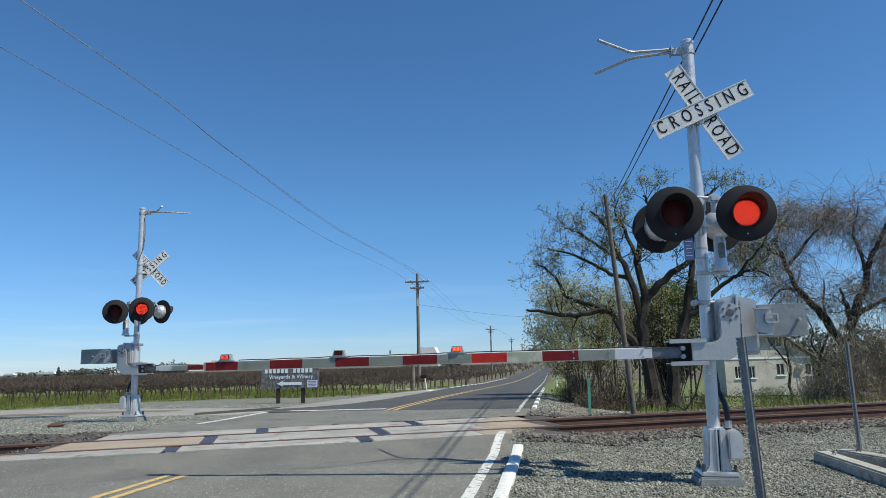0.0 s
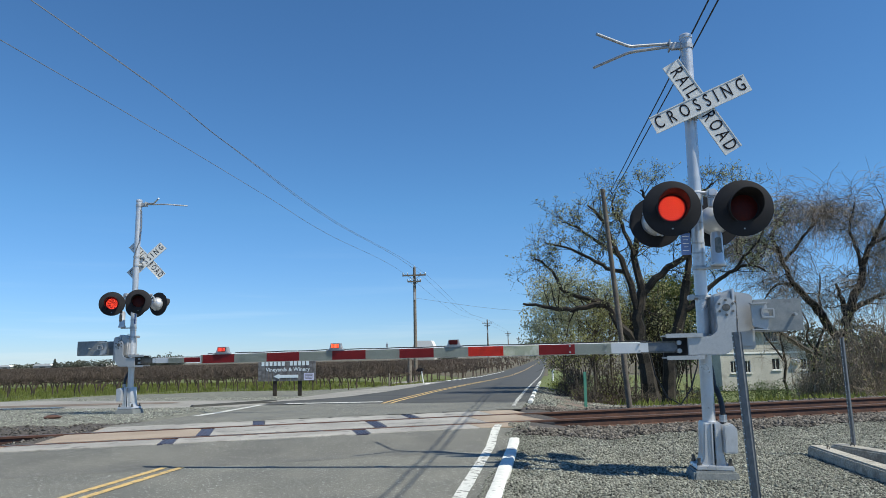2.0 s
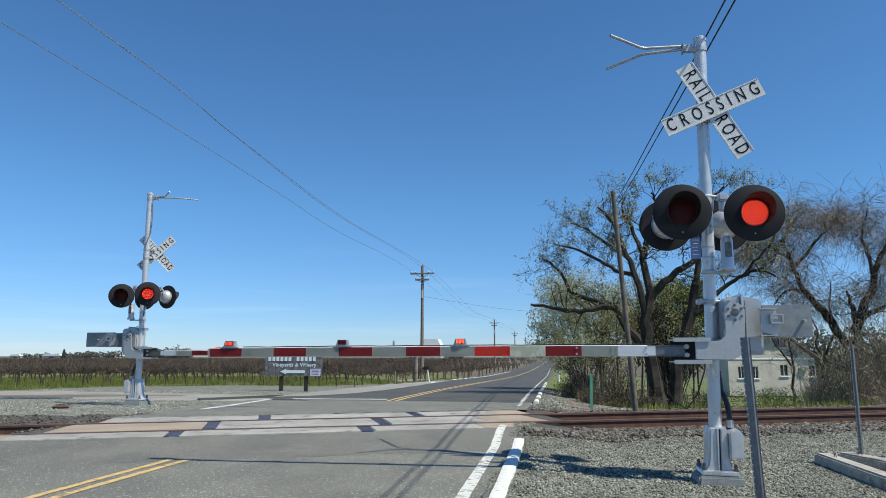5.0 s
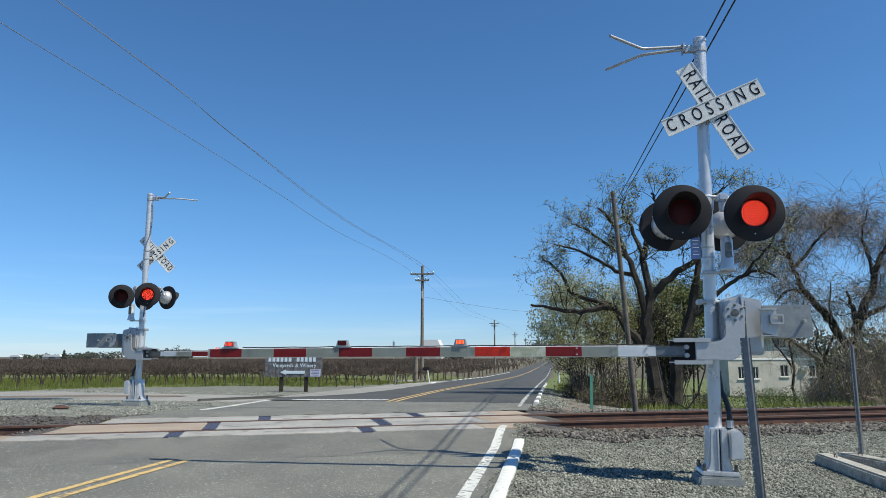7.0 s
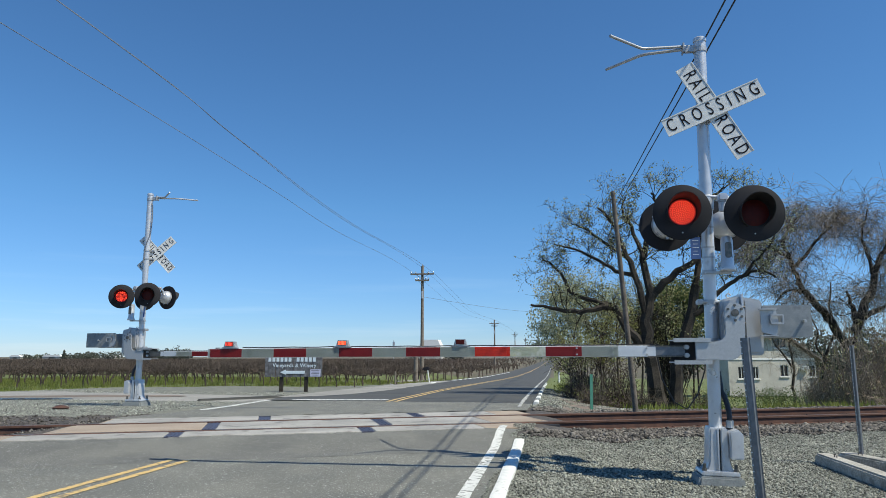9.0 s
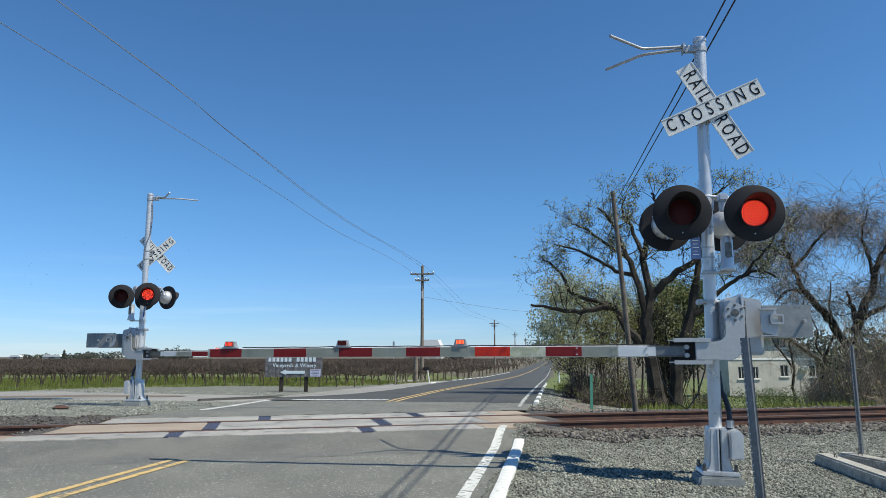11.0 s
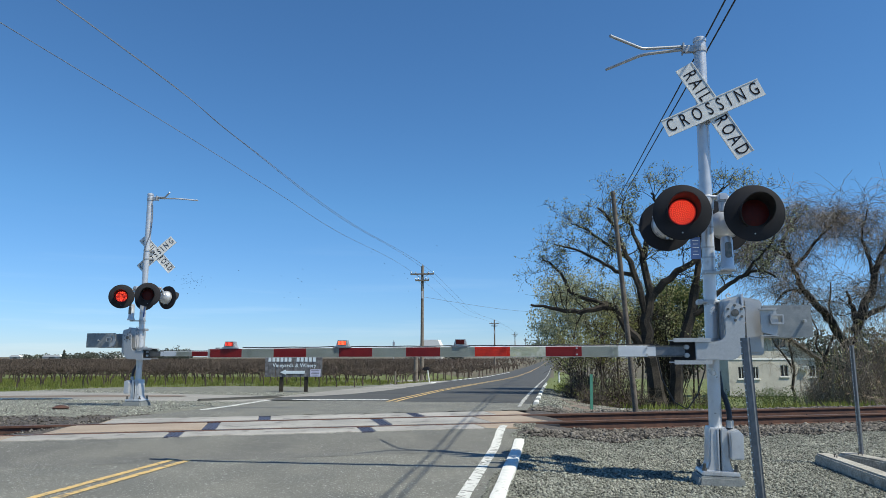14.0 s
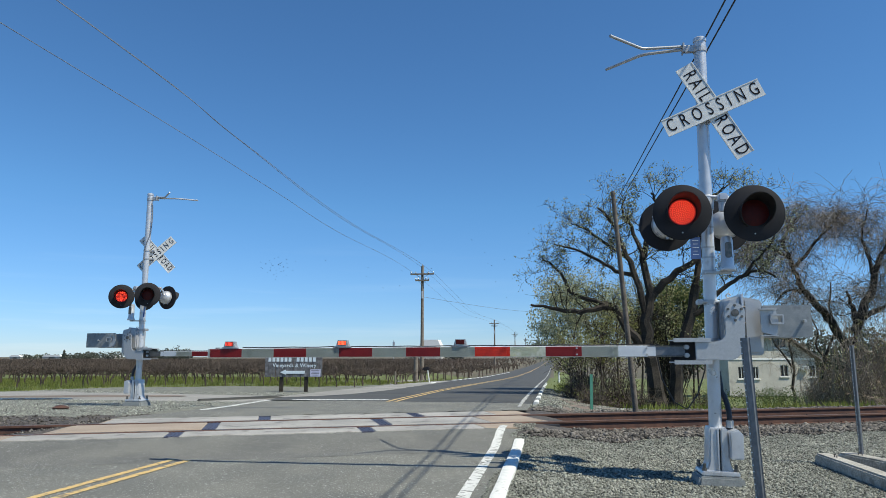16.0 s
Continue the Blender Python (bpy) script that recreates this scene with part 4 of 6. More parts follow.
pole_cable = part("pole_cable", tube([(0.03, -0.02, 5.02), (0.10, -0.03, 4.95), (0.115, -0.03, 4.6), (0.10, -0.04, 4.2), (0.03, -0.085, 3.95), (-0.02, -0.085, 3.7), (-0.02, -0.08, 3.45)], 0.012, 8), M_WIREGREY, far_signal, "grey cable down the pole", smooth=True)


# ---- gates ----
ARM_LAMPS = []


def gate(name, at, s, arm_z, length, pivot, cw, label):
    """A lowered striped arm with its pivot plate and counterweight. The arm reaches towards -s x."""
    g = thing(name, label, "crossing gate", at, "gates of the level crossing")
    px, py, pz = pivot

    def P(dx, dz):
        return (px + s * dx, pz + dz)
    out = [P(0.112 * math.cos(radians(a)), 0.112 * math.sin(radians(a))) for a in range(0, 181, 20)]
    out += [P(*v) for v in [(-0.112, -0.20)]] + [P(v.x, v.y) for v in arc((-0.115, -0.23, 0), (-0.14, -0.315, 0), (-0.22, -0.315, 0), 5)] + [P(-0.44, -0.315), P(-0.44, -0.515)]
    out += [P(-0.10, -0.52)] + [P(v.x, v.y) for v in arc((-0.07, -0.52, 0), (0.07, -0.485, 0), (0.085, -0.33, 0), 7)]
    for dy in (0.0, 0.52):
        part("pivot_plate", slab(out if s > 0 else out[::-1], py + dy - 0.014, py + dy + 0.014, bevel=0.006), M_GALV, g, smooth=True)
    hub = rod((px, py - 0.03, pz), (px, py + 0.55, pz), 0.04, seg=20)
    part("pivot_shaft", hub, M_STEEL, g)
    for a in range(30, 390, 60):
        part("bolt", rod((px + 0.082 * math.cos(radians(a)), py - 0.024, pz + 0.082 * math.sin(radians(a))), (px + 0.082 * math.cos(radians(a)), py, pz + 0.082 * math.sin(radians(a))), 0.015, seg=6), M_STEEL, g)
    # counterweight on its bracket
    x0, x1, z0, z1 = cw
    c = part("counterweight", slab(round_corners([(x0, z0), (x1, z0), (x1, z1), (x0, z1)], 0.02, 3), py + 0.02, py + 0.055, bevel=0.004), M_CW, g, "galvanised steel counterweight plate", smooth=True)
    part("counterweight", slab(round_corners([(x0, z0), (x1, z0), (x1, z1), (x0, z1)], 0.02, 3), py + 0.47, py + 0.505, bevel=0.004), M_CW, g, "galvanised steel counterweight plate", smooth=True)
    zc = (z0 + z1) / 2
    near = x0 if abs(x0 - px) < abs(x1 - px) else x1
    br = slab(round_corners([(near - s * 0.03, zc - 0.12), (near + s * 0.13, zc - 0.16), (near + s * 0.155, zc), (near + s * 0.13, zc + 0.14), (near - s * 0.03, zc + 0.14)], 0.02, 2), py - 0.001, py + 0.019)
    for dz in (-0.16, 0.13):
        box(near + s * 0.04, py - 0.02, zc + dz, 0.18, 0.05, 0.012, into=br)
    part("counterweight_bracket", br, M_GALV, g)
    for bx, bz in ((near + s * 0.07, zc + 0.02), (near + s * 0.42, zc + 0.0)):
        part("bolt", rod((bx, py - 0.045, bz), (bx, py + 0.03, bz), 0.017, seg=6), M_GALV, g)
    slot = bmesh.new()
    for dx, dz, w, h in ((0.13, 0.045, 0.13, 0.018), (0.13, -0.045, 0.13, 0.018), (0.07, 0, 0.02, 0.09), (0.19, 0, 0.02, 0.09)):
        box(near + s * dx, py - 0.03, zc + 0.02 + dz, w, 0.03, h, 0.003, into=slot)
    part("adjuster", slot, M_GALV, g, "slotted steel adjuster frame")
    # channel that grips the arm
    ax = px - s * 0.44 + s * 0.025
    for dz in (-0.10, 0.10):
        ch = box(ax - s * 0.06, py + 0.12, arm_z + dz * 1.22, 0.40, 0.30, 0.012)
        box(ax - s * 0.06, py - 0.03, arm_z + dz * 1.22, 0.40, 0.012, 0.045, into=ch)
        part("arm_channel", ch, M_GALV, g)
    # Shade inside the channel is colour: the near web borrows the black rubber.
    part("channel_back", box(ax - s * 0.06, py + 0.22, arm_z, 0.38, 0.02, 0.23), M_RUBBER if s > 0 else M_STEEL, g, "channel web with its shade put into a dark colour")
    for dz in (-0.045, 0.045):
        part("shear_bolt", rod((ax - s * 0.11, py + 0.02, arm_z + dz), (ax - s * 0.11, py + 0.16, arm_z + dz), 0.026, 0.022, 14), M_GALV, g)
    part("arm_adapter", box(ax - s * 0.32, py + 0.10, arm_z, 0.40, 0.05, 0.095, 0.005), M_POST if s > 0 else M_STEEL, g, "dark weathered adapter")
    for dz in (-0.056, 0.056):
        part("adapter_bar", box(ax - s * 0.32, py + 0.10, arm_z + dz, 0.42, 0.07, 0.014, 0.003), M_STEEL, g)
    # tapering arm, then its sheeting piece by piece
    b0 = ax - s * 0.44
    tip = b0 - s * length

    def half(x):
        k = abs(x - b0) / length
        return 0.064 - 0.008 * k
    bm = bmesh.new()
    rings = []
    for i in range(13):
        x = b0 + (tip - b0) * i / 12
        hh, w = half(x), 0.034 - 0.008 * i / 12
        sag = -0.02 * (i / 12) ** 2
        rings.append([bm.verts.new((x, py + 0.10 + y, arm_z + z + sag)) for y, z in ((-w, -hh + 0.006), (-w + 0.006, -hh), (w - 0.006, -hh), (w, -hh + 0.006), (w, hh - 0.006), (w - 0.006, hh), (-w + 0.006, hh), (-w, hh - 0.006))])
    for a, b in zip(rings, rings[1:]):
        for k in range(8):
            bm.faces.new((a[k], a[(k + 1) % 8], b[(k + 1) % 8], b[k]))
    bm.faces.new(rings[0])
    bm.faces.new(rings[-1][::-1])
    arm = part("arm", bm, M_ARM, g)
    pitch = 0.4075
    first = 0.41
    n = 0
    x = b0 - s * first
    while abs(x - b0) < length - 0.02 and n < 24:
        x2 = x - s * min(pitch, length - abs(x - b0) - 0.01)
        k0, k1 = abs(x - b0) / length, abs(x2 - b0) / length
        for face in (-1, 1):
            bm = bmesh.new()
            vs = []
            for xx, k in ((x, k0), (x2, k1)):
                hh, w = half(xx) - 0.006, 0.034 - 0.008 * k
                for z in (-hh, hh):
                    vs.append(bm.verts.new((xx, py + 0.10 + face * (w + 0.0015), arm_z + z - 0.02 * k * k)))
            bm.faces.new((vs[0], vs[1], vs[3], vs[2]))
            bmesh.ops.solidify(bm, geom=bm.faces[:], thickness=0.001)
            # Pieces 2 and 3 of the near arm carry the sun glow as colour.
            part("sheeting", bm, M_REDSUN if n == 3 and s > 0 else M_WHITESUN if n == 2 and s > 0 else M_RED if n % 2 else M_WHITE, arm)
        x, n = x2, n + 1
    for k in (0.015, 0.085, 0.16):
        for z in (-0.035, 0.035):
            xx = b0 - s * (length * k + 0.02)
            part("arm_bolt", rod((xx, py + 0.05, arm_z + z), (xx, py + 0.07, arm_z + z), 0.011, seg=8), M_GALV, g)
    # lamps along the top, with their cable
    lamps = []
    for dist, beat in ((length - 0.28, None), (length - 1.70, 0), (length - 3.12, 1)):
        lx = b0 - s * dist
        k = dist / length
        lz = arm_z + half(lx) - 0.02 * k * k
        lampbody = slab([(lx - 0.115, lz), (lx + 0.115, lz), (lx + 0.075, lz + 0.022), (lx + 0.058, lz + 0.085), (lx - 0.058, lz + 0.085), (lx - 0.075, lz + 0.022)], py + 0.06, py + 0.14, bevel=0.006)
        lb = part("arm_lamp", lampbody, M_GALV, g, "small grey lamp on top of the arm")
        lens = bmesh.new()
        box(0, 0, 0, 0.098, 0.02, 0.052, 0.004, into=lens)
        for f in lens.faces:
            f.material_index = 0
        for i in range(6):
            box(-0.04 + 0.016 * i, -0.0115, 0.0, 0.010, 0.004, 0.044, into=lens)
        lens.faces.ensure_lookup_table()
        for f in lens.faces:
            cc = f.calc_center_median()
            if cc.y < -0.0102 and abs(cc.x) < 0.046:
                f.material_index = 1
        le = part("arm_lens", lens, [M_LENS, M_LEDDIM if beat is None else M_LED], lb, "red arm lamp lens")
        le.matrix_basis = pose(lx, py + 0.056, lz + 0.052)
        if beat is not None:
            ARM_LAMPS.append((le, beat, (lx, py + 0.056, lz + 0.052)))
        lamps.append((lx, lz))
    pts = [(b0 + s * 0.05, py + 0.10, arm_z + 0.07)]
    for (xa, za), (xb, zb) in zip([(b0 - s * 0.1, arm_z + 0.068)] + lamps[::-1], lamps[::-1]):
        n = 9
        pts += [(xa + (xb - xa) * i / n, py + 0.10, za + (zb - za) * i / n + 0.008 + 0.003 * math.sin(i * 1.9)) for i in range(1, n)]
    part("arm_cable", tube(pts, 0.006, 6), M_WIRE, g, "thin black cable along the arm")
    return g


gate("crossing_gate", pose(1.80, 8.15, -0.165, 0, 0, 1.8), 1, 1.425, 5.33, (0.180, -0.32, 1.845), (0.48, 0.99, 1.575, 1.925),
     "lowered crossing gate with red and white striped arm and steel counterweight")
gate("crossing_gate", pose(-10.05, 15.2, 0.06), -1, 1.21, 4.6, (-0.19, -0.26, 1.60), (-1.32, -0.55, 1.36, 1.71),
     "lowered far crossing gate with striped arm and steel counterweight")
cable = part("hanging_cable", tube([(1.16, 7.97, 1.20), (1.20, 7.97, 0.95), (1.32, 7.97, 0.70), (1.46, 7.98, 0.62), (1.58, 8.0, 0.78), (1.68, 8.02, 1.05), (1.70, 8.05, 1.25)], 0.008, 6), M_WIRE)
tagged(cable, "black cable that hangs in a loop below the gate arm", "cable")


# ---- kerbs, posts and blocks ----
def kerb(x, y0, y1, w, label, h=0.05):
    bm = bmesh.new()
    n = max(2, int((y1 - y0) / 0.3))
    rings = []
    for i in range(n + 1):
        y = y0 + (y1 - y0) * i / n
        z = road_z(x, y)
        k = w / 2 + 0.012 * wob(x, y, 4)
        rings.append([bm.verts.new(v) for v in ((x - k, y, z - 0.03), (x - k * 0.8, y, z + h * 0.8), (x - k * 0.4, y, z + h), (x + k * 0.5, y, z + h), (x + k * 0.9, y, z + h * 0.6), (x + k, y, z - 0.06))])
    for a, b in zip(rings, rings[1:]):
        for i in range(5):
            bm.faces.new((a[i], a[i + 1], b[i + 1], b[i]))
    bm.faces.new(rings[0])
    bm.faces.new(rings[-1][::-1])
    return tagged(part("kerb", bm, M_KERB, smooth=True), label, "kerb", "painted kerbs")


kerb(-0.55, -20.0, 10.45, 0.17, "low asphalt kerb painted white, chipped and worn", 0.035)
for i in range(9):
    y = 17.5 + 2.2 * i + 0.06 * i * i
    kerb(-0.48, y, y + 1.15 + 0.05 * i, 0.14, "short white-painted kerb piece along the verge")
for i in range(22):
    y = 38.6 if i == 0 else 47.0 + 3.2 * i
    kerb(-7.1 if i == 0 else -7.5, y, y + 1.6, 0.2, "short white-painted kerb piece along the far verge")


def channel_post(x, y, z0, h, lean_x, lean_y, label, turn=0):
    """A galvanised U-channel sign post with a row of holes."""
    o = thing("metal_post", label, "post", pose(x, y, z0, lean_y, lean_x, turn), "sign posts beside the track")
    prof = [(-0.038, 0.012), (-0.026, 0.012), (-0.016, -0.016), (0.016, -0.016), (0.026, 0.012), (0.038, 0.012), (0.038, 0.008), (0.029, 0.008), (0.019, -0.020), (-0.019, -0.020), (-0.029, 0.008), (-0.038, 0.008)]
    bm = bmesh.new()
    a = [bm.verts.new((px, py, -0.1)) for px, py in prof]
    b = [bm.verts.new((px, py, h)) for px, py in prof]
    for i in range(len(prof)):
        bm.faces.new((a[i], a[(i + 1) % 12], b[(i + 1) % 12], b[i]))
    bm.faces.new(a[::-1])
    bm.faces.new(b)
    # Shaded channel and lit edge strip are put into two colours.
    part("channel", bm, M_POST, o)
    part("flange", box(-0.033, 0.0055, h / 2 - 0.05, 0.013, 0.003, h + 0.1), M_CW, o, "edge flange coloured paler for its lit side")
    holes = bmesh.new()
    k = 0.03
    while k < h:
        rod((-0.0335, 0.0025, h - k), (-0.0335, 0.0045, h - k), 0.0065, seg=8, into=holes)
        k += 0.051
    part("hole_row", holes, M_PALE, o, "row of bright punched holes")["kind"] = "stuff"
    return o


channel_post(1.66, 6.1, ground_z(1.62, 6.1), 1.55, -1.3, 2, "galvanised steel channel post with punched holes, no sign", -20)
channel_post(3.92, 9.75, ground_z(3.95, 9.75), 1.545, -5.4, 3, "grey steel post leaning over gravel beside the track", 40)

# concrete wheel stops
for (x0, y0), (x1, y1), w in (((3.46, 9.85), (3.52, 7.3), 0.20), ((3.75, 9.95), (4.35, 8.2), 0.22)):
    L = math.hypot(x1 - x0, y1 - y0)
    a = math.degrees(math.atan2(y1 - y0, x1 - x0))
    bm = box(0, 0, 0.06, L, w, 0.16, 0.02, taper=0.94)
    for v in bm.verts:
        v.co += Vector((0, 0.006 * wob(v.co.x * 3, v.co.z, 3), 0.006 * wob(v.co.x * 3, v.co.y, 3)))
    ws = part("wheel_stop", bm, M_CONCRETE, smooth=True)
    ws.matrix_basis = pose((x0 + x1) / 2, (y0 + y1) / 2, ground_z((x0 + x1) / 2, (y0 + y1) / 2) + 0.0, 0, 0, a)
    tagged(ws, "weathered concrete wheel stop lying on gravel", "wheel stop", "wheel stops on the gravel")
    for k in (-0.32, 0.32):
        part("lifting_loop", tube([(k * L + 0.035 * math.cos(t), 0, 0.135 + 0.045 * math.sin(t)) for t in (i * math.pi / 6 for i in range(7))], 0.007, 6), M_STEEL, ws, "rusty steel loop")

# green marker stake, small reflector posts and mail box beyond
gp = part("marker_stake", box(0, 0, 0.40, 0.075, 0.02, 1.0, 0.004), M_GREENPOST)
gp.matrix_basis = pose(0.93, 18.0, ground_z(0.93, 18.0), 0, 1.0, 12)
tagged(gp, "flat green marker stake in bare earth", "marker stake")


def post(name, x, y, h, r, material, label, category, lean=0.0, top=None):
    bm = rod((0, 0, -0.2), (0, 0, h), r, r * 0.85, 12)
    ob = part(name, bm, material, smooth=True)
    ob.matrix_basis = pose(x, y, ground_z(x, y), 0, lean, 0)
    return tagged(ob, label, category)


post("reflector_post", -8.65, 36.5, 0.75, 0.05, M_WOODPOLE, "short wooden post with a small red reflector", "post")
post("marker_post", 0.45, 60, 1.1, 0.05, M_TRIM, "short white marker post at the verge", "post")
mb = thing("mail_box", "white post with a dark mail box at the verge", "mail box", pose(-7.45, 40.4, ground_z(-7.45, 40.4), 0, -8, 0))
part("post", rod((0, 0, -0.2), (0, 0, 0.85), 0.035), M_TRIM, mb)
part("box", box(-0.08, 0, 0.9, 0.45, 0.2, 0.2, 0.06), M_BLACK, mb)
post("stub_post", -9.03, 44, 1.95, 0.15, M_WOODPOLE, "stout weathered wooden stub beside the utility pole", "post")
mb2 = thing("mail_box", "small brown mail box on a white post", "mail box", pose(0.35, 52, ground_z(0.35, 52)))
part("post", rod((0, 0, -0.2), (0, 0, 0.95), 0.07), M_TRIM, mb2)
part("box", box(0, 0, 1.05, 0.5, 0.5, 0.25, 0.05), M_WOODPOLE, mb2)


lump = lathe([(0, 0.0), (0.10, 0.0), (0.12, 0.04), (0.07, 0.08), (0, 0.09)], 12)
for v in lump.verts:
    v.co += 0.03 * Vector((wob(v.co.x * 9, v.co.y * 9, 2), wob(v.co.y * 9, v.co.z * 9, 2), 0))
lp = part("scrap_lump", lump, M_RAIL)
lp.matrix_basis = pose(-10.9, 13.7, ground_z(-10.9, 13.7), 0, 0, 20) @ Matrix.Diagonal((1.5, 1, 1, 1))
tagged(lp, "small rusty brown lump lying on gravel", "scrap")


# ---- winery sign ----
sign = thing("winery_sign", "grey board sign with pale arrow on two posts, before vineyard", "sign", pose(-9.9, 24.9, ground_z(-9.9, 24.9), 0, 0, 4))
rng = random.Random(8)
for i in range(16):
    x = -1.10 + 2.13 * i / 15
    b = part("board", box(x, rng.uniform(-0.008, 0.008), 0.98 + 0.05, 0.125 + rng.uniform(-0.01, 0.01), 0.025, 0.92, 0.003), M_SIGNWOOD, sign)
for x in (-0.52, 0.46):
    part("post", box(x, 0.07, 0.55, 0.14, 0.10, 1.3, 0.01), M_BARK, sign, "dark square timber post")
lettering("Vineyards & Winery", 0.20, M_PALE, sign, pose(0.0, -0.026, 1.0), 1.05, bold=0.003)
bars = bmesh.new()
for i in range(12):
    if i != 6:
        box(-0.98 + 0.16 * i, -0.027, 1.27, 0.11, 0.01, 0.24, into=bars)
part("name_bars", bars, M_PALE, sign, "pale painted bars of the name")["kind"] = "stuff"
part("arrow", slab([(-0.55, 0.75), (-0.32, 0.85), (-0.32, 0.80), (0.42, 0.80), (0.42, 0.69), (-0.32, 0.69), (-0.32, 0.64)], -0.035, -0.022), M_PALE, sign, "pale blue arrow")
notice = part("notice", box(0.84, -0.03, 0.72, 0.40, 0.015, 0.27, 0.003), M_LILAC, sign, "pale notice board")
nl = bmesh.new()
for i in range(4):
    box(0.84, -0.040, 0.81 - 0.055 * i, 0.32 - 0.05 * (i % 2), 0.004, 0.018, into=nl)
part("print", nl, M_SIGNWOOD, notice)


# ---- utility poles and wires ----
def wire(name, pts, r, material, label, n=24):
    """A wire that hangs through the given points."""
    ps = [Vector(p) for p in pts]
    out = []
    for i in range(len(ps) - 1):
        p0, p1, p2, p3 = ps[max(i - 1, 0)], ps[i], ps[i + 1], ps[min(i + 2, len(ps) - 1)]
        for k in range(n):
            t = k / n
            out.append(0.5 * ((2 * p1) + (p2 - p0) * t + (2 * p0 - 5 * p1 + 4 * p2 - p3) * t * t + (3 * p1 - p0 - 3 * p2 + p3) * t ** 3))
    out.append(ps[-1])
    return tagged(part(name, tube(out, r, 5), material), label, "wire", "overhead wires")


def utility_pole(x, y, h, z0, r, label):
    o = thing("utility_pole", label, "utility pole", pose(x, y, z0), "utility poles along the road")
    part("pole", rod((0, 0, -0.5), (0, 0, h), r, r * 0.7, 14), M_WOODPOLE, o, smooth=True)
    for z, w in ((h - 0.65, 0.95), (h - 1.15, 0.55)):
        part("crossarm", box(0, -r, z, 2 * w, 0.10, 0.12, 0.01), M_WOODPOLE, o)
        for k in (-0.95, -0.55, 0.55, 0.95):
            part("insulator", lathe([(0.02, z + 0.06), (0.05, z + 0.08), (0.055, z + 0.14), (0.03, z + 0.20), (0, z + 0.21)], 10, m=Matrix.Translation((k * w, -r, 0))), M_GALV, o)
        part("brace", rod((-w * 0.6, -r, z), (0, -r, z - 0.35), 0.02, seg=6), M_GALV, o)
        part("brace", rod((w * 0.6, -r, z), (0, -r, z - 0.35), 0.02, seg=6), M_GALV, o)
    part("top_insulator", lathe([(0.02, h), (0.05, h + 0.04), (0.05, h + 0.12), (0, h + 0.16)], 10), M_GALV, o)
    part("transformer_can", rod((0, -r - 0.02, h - 2.6), (0, -r - 0.02, h - 2.0), 0.09, seg=12), M_GALV, o)
    return o


POLES = [(-10.19, 52), (-11.2, 130), (-11.2, 200), (-11.3, 280), (-11.3, 380)]
for i, (x, y) in enumerate(POLES):
    zt = (8.35, 8.2, 8.4, 8.9, 9.0)[i]
    z0 = ground_z(x, y)
    utility_pole(x, y, zt - z0, z0, 0.15 if i == 0 else 0.18, "weathered wooden utility pole with crossarms at the vineyard's edge")
wire("overhead_wire", [(-10.3, -25, 8.6), (-10.3, 11.7, 8.74), (-10.3, 20, 8.44), (-10.3, 31, 8.03), (-10.32, 52, 8.30), (-11.2, 90, 7.4), (-11.2, 130, 8.2), (-11.2, 200, 8.4)], 0.0095, M_WIREGREY, "thin grey overhead wire along the vineyard")
wire("overhead_wire", [(-10.1, -25, 8.6), (-10.15, 11.7, 8.62), (-10.1, 20, 8.30), (-9.9, 31, 7.85), (-9.5, 52, 7.95), (-10.3, 90, 7.1), (-10.4, 130, 7.9), (-10.4, 200, 8.1)], 0.009, M_WIREGREY, "thin grey overhead wire along the vineyard")
wire("overhead_wire", [(-10.3, -25, 7.4), (-10.3, 10.4, 7.52), (-10.3, 23, 7.41), (-10.35, 31, 7.28), (-11.1, 52, 7.95), (-12, 90, 7.1), (-12.1, 130, 7.9), (-12, 200, 8.1)], 0.009, M_WIREGREY, "thin grey overhead wire along the vineyard")
wire("overhead_wire", [(-10.2, 52, 5.9), (-4, 60, 5.35), (3.0, 68, 5.3)], 0.012, M_WIREGREY, "thin service wire across the road")
for k in (0, 1):
    dx = 0.15 * k
    wire("overhead_wire", [(2.85 + dx, -20, 5.6), (2.72 + dx, 10, 6.57), (2.67 + dx, 20.2, 7.0), (2.57 + dx, 40, 7.7), (2.3 + dx, 110, 8.6)], 0.014, M_WIRE, "black overhead wire above the verge")
old = part("old_pole", rod((1.93, 16.85, -0.6), (1.57, 16.8, 5.30), 0.070, 0.052, 16), M_OLDPOLE, smooth=True)
tagged(old, "bare old wooden pole leaning among the trees", "pole")


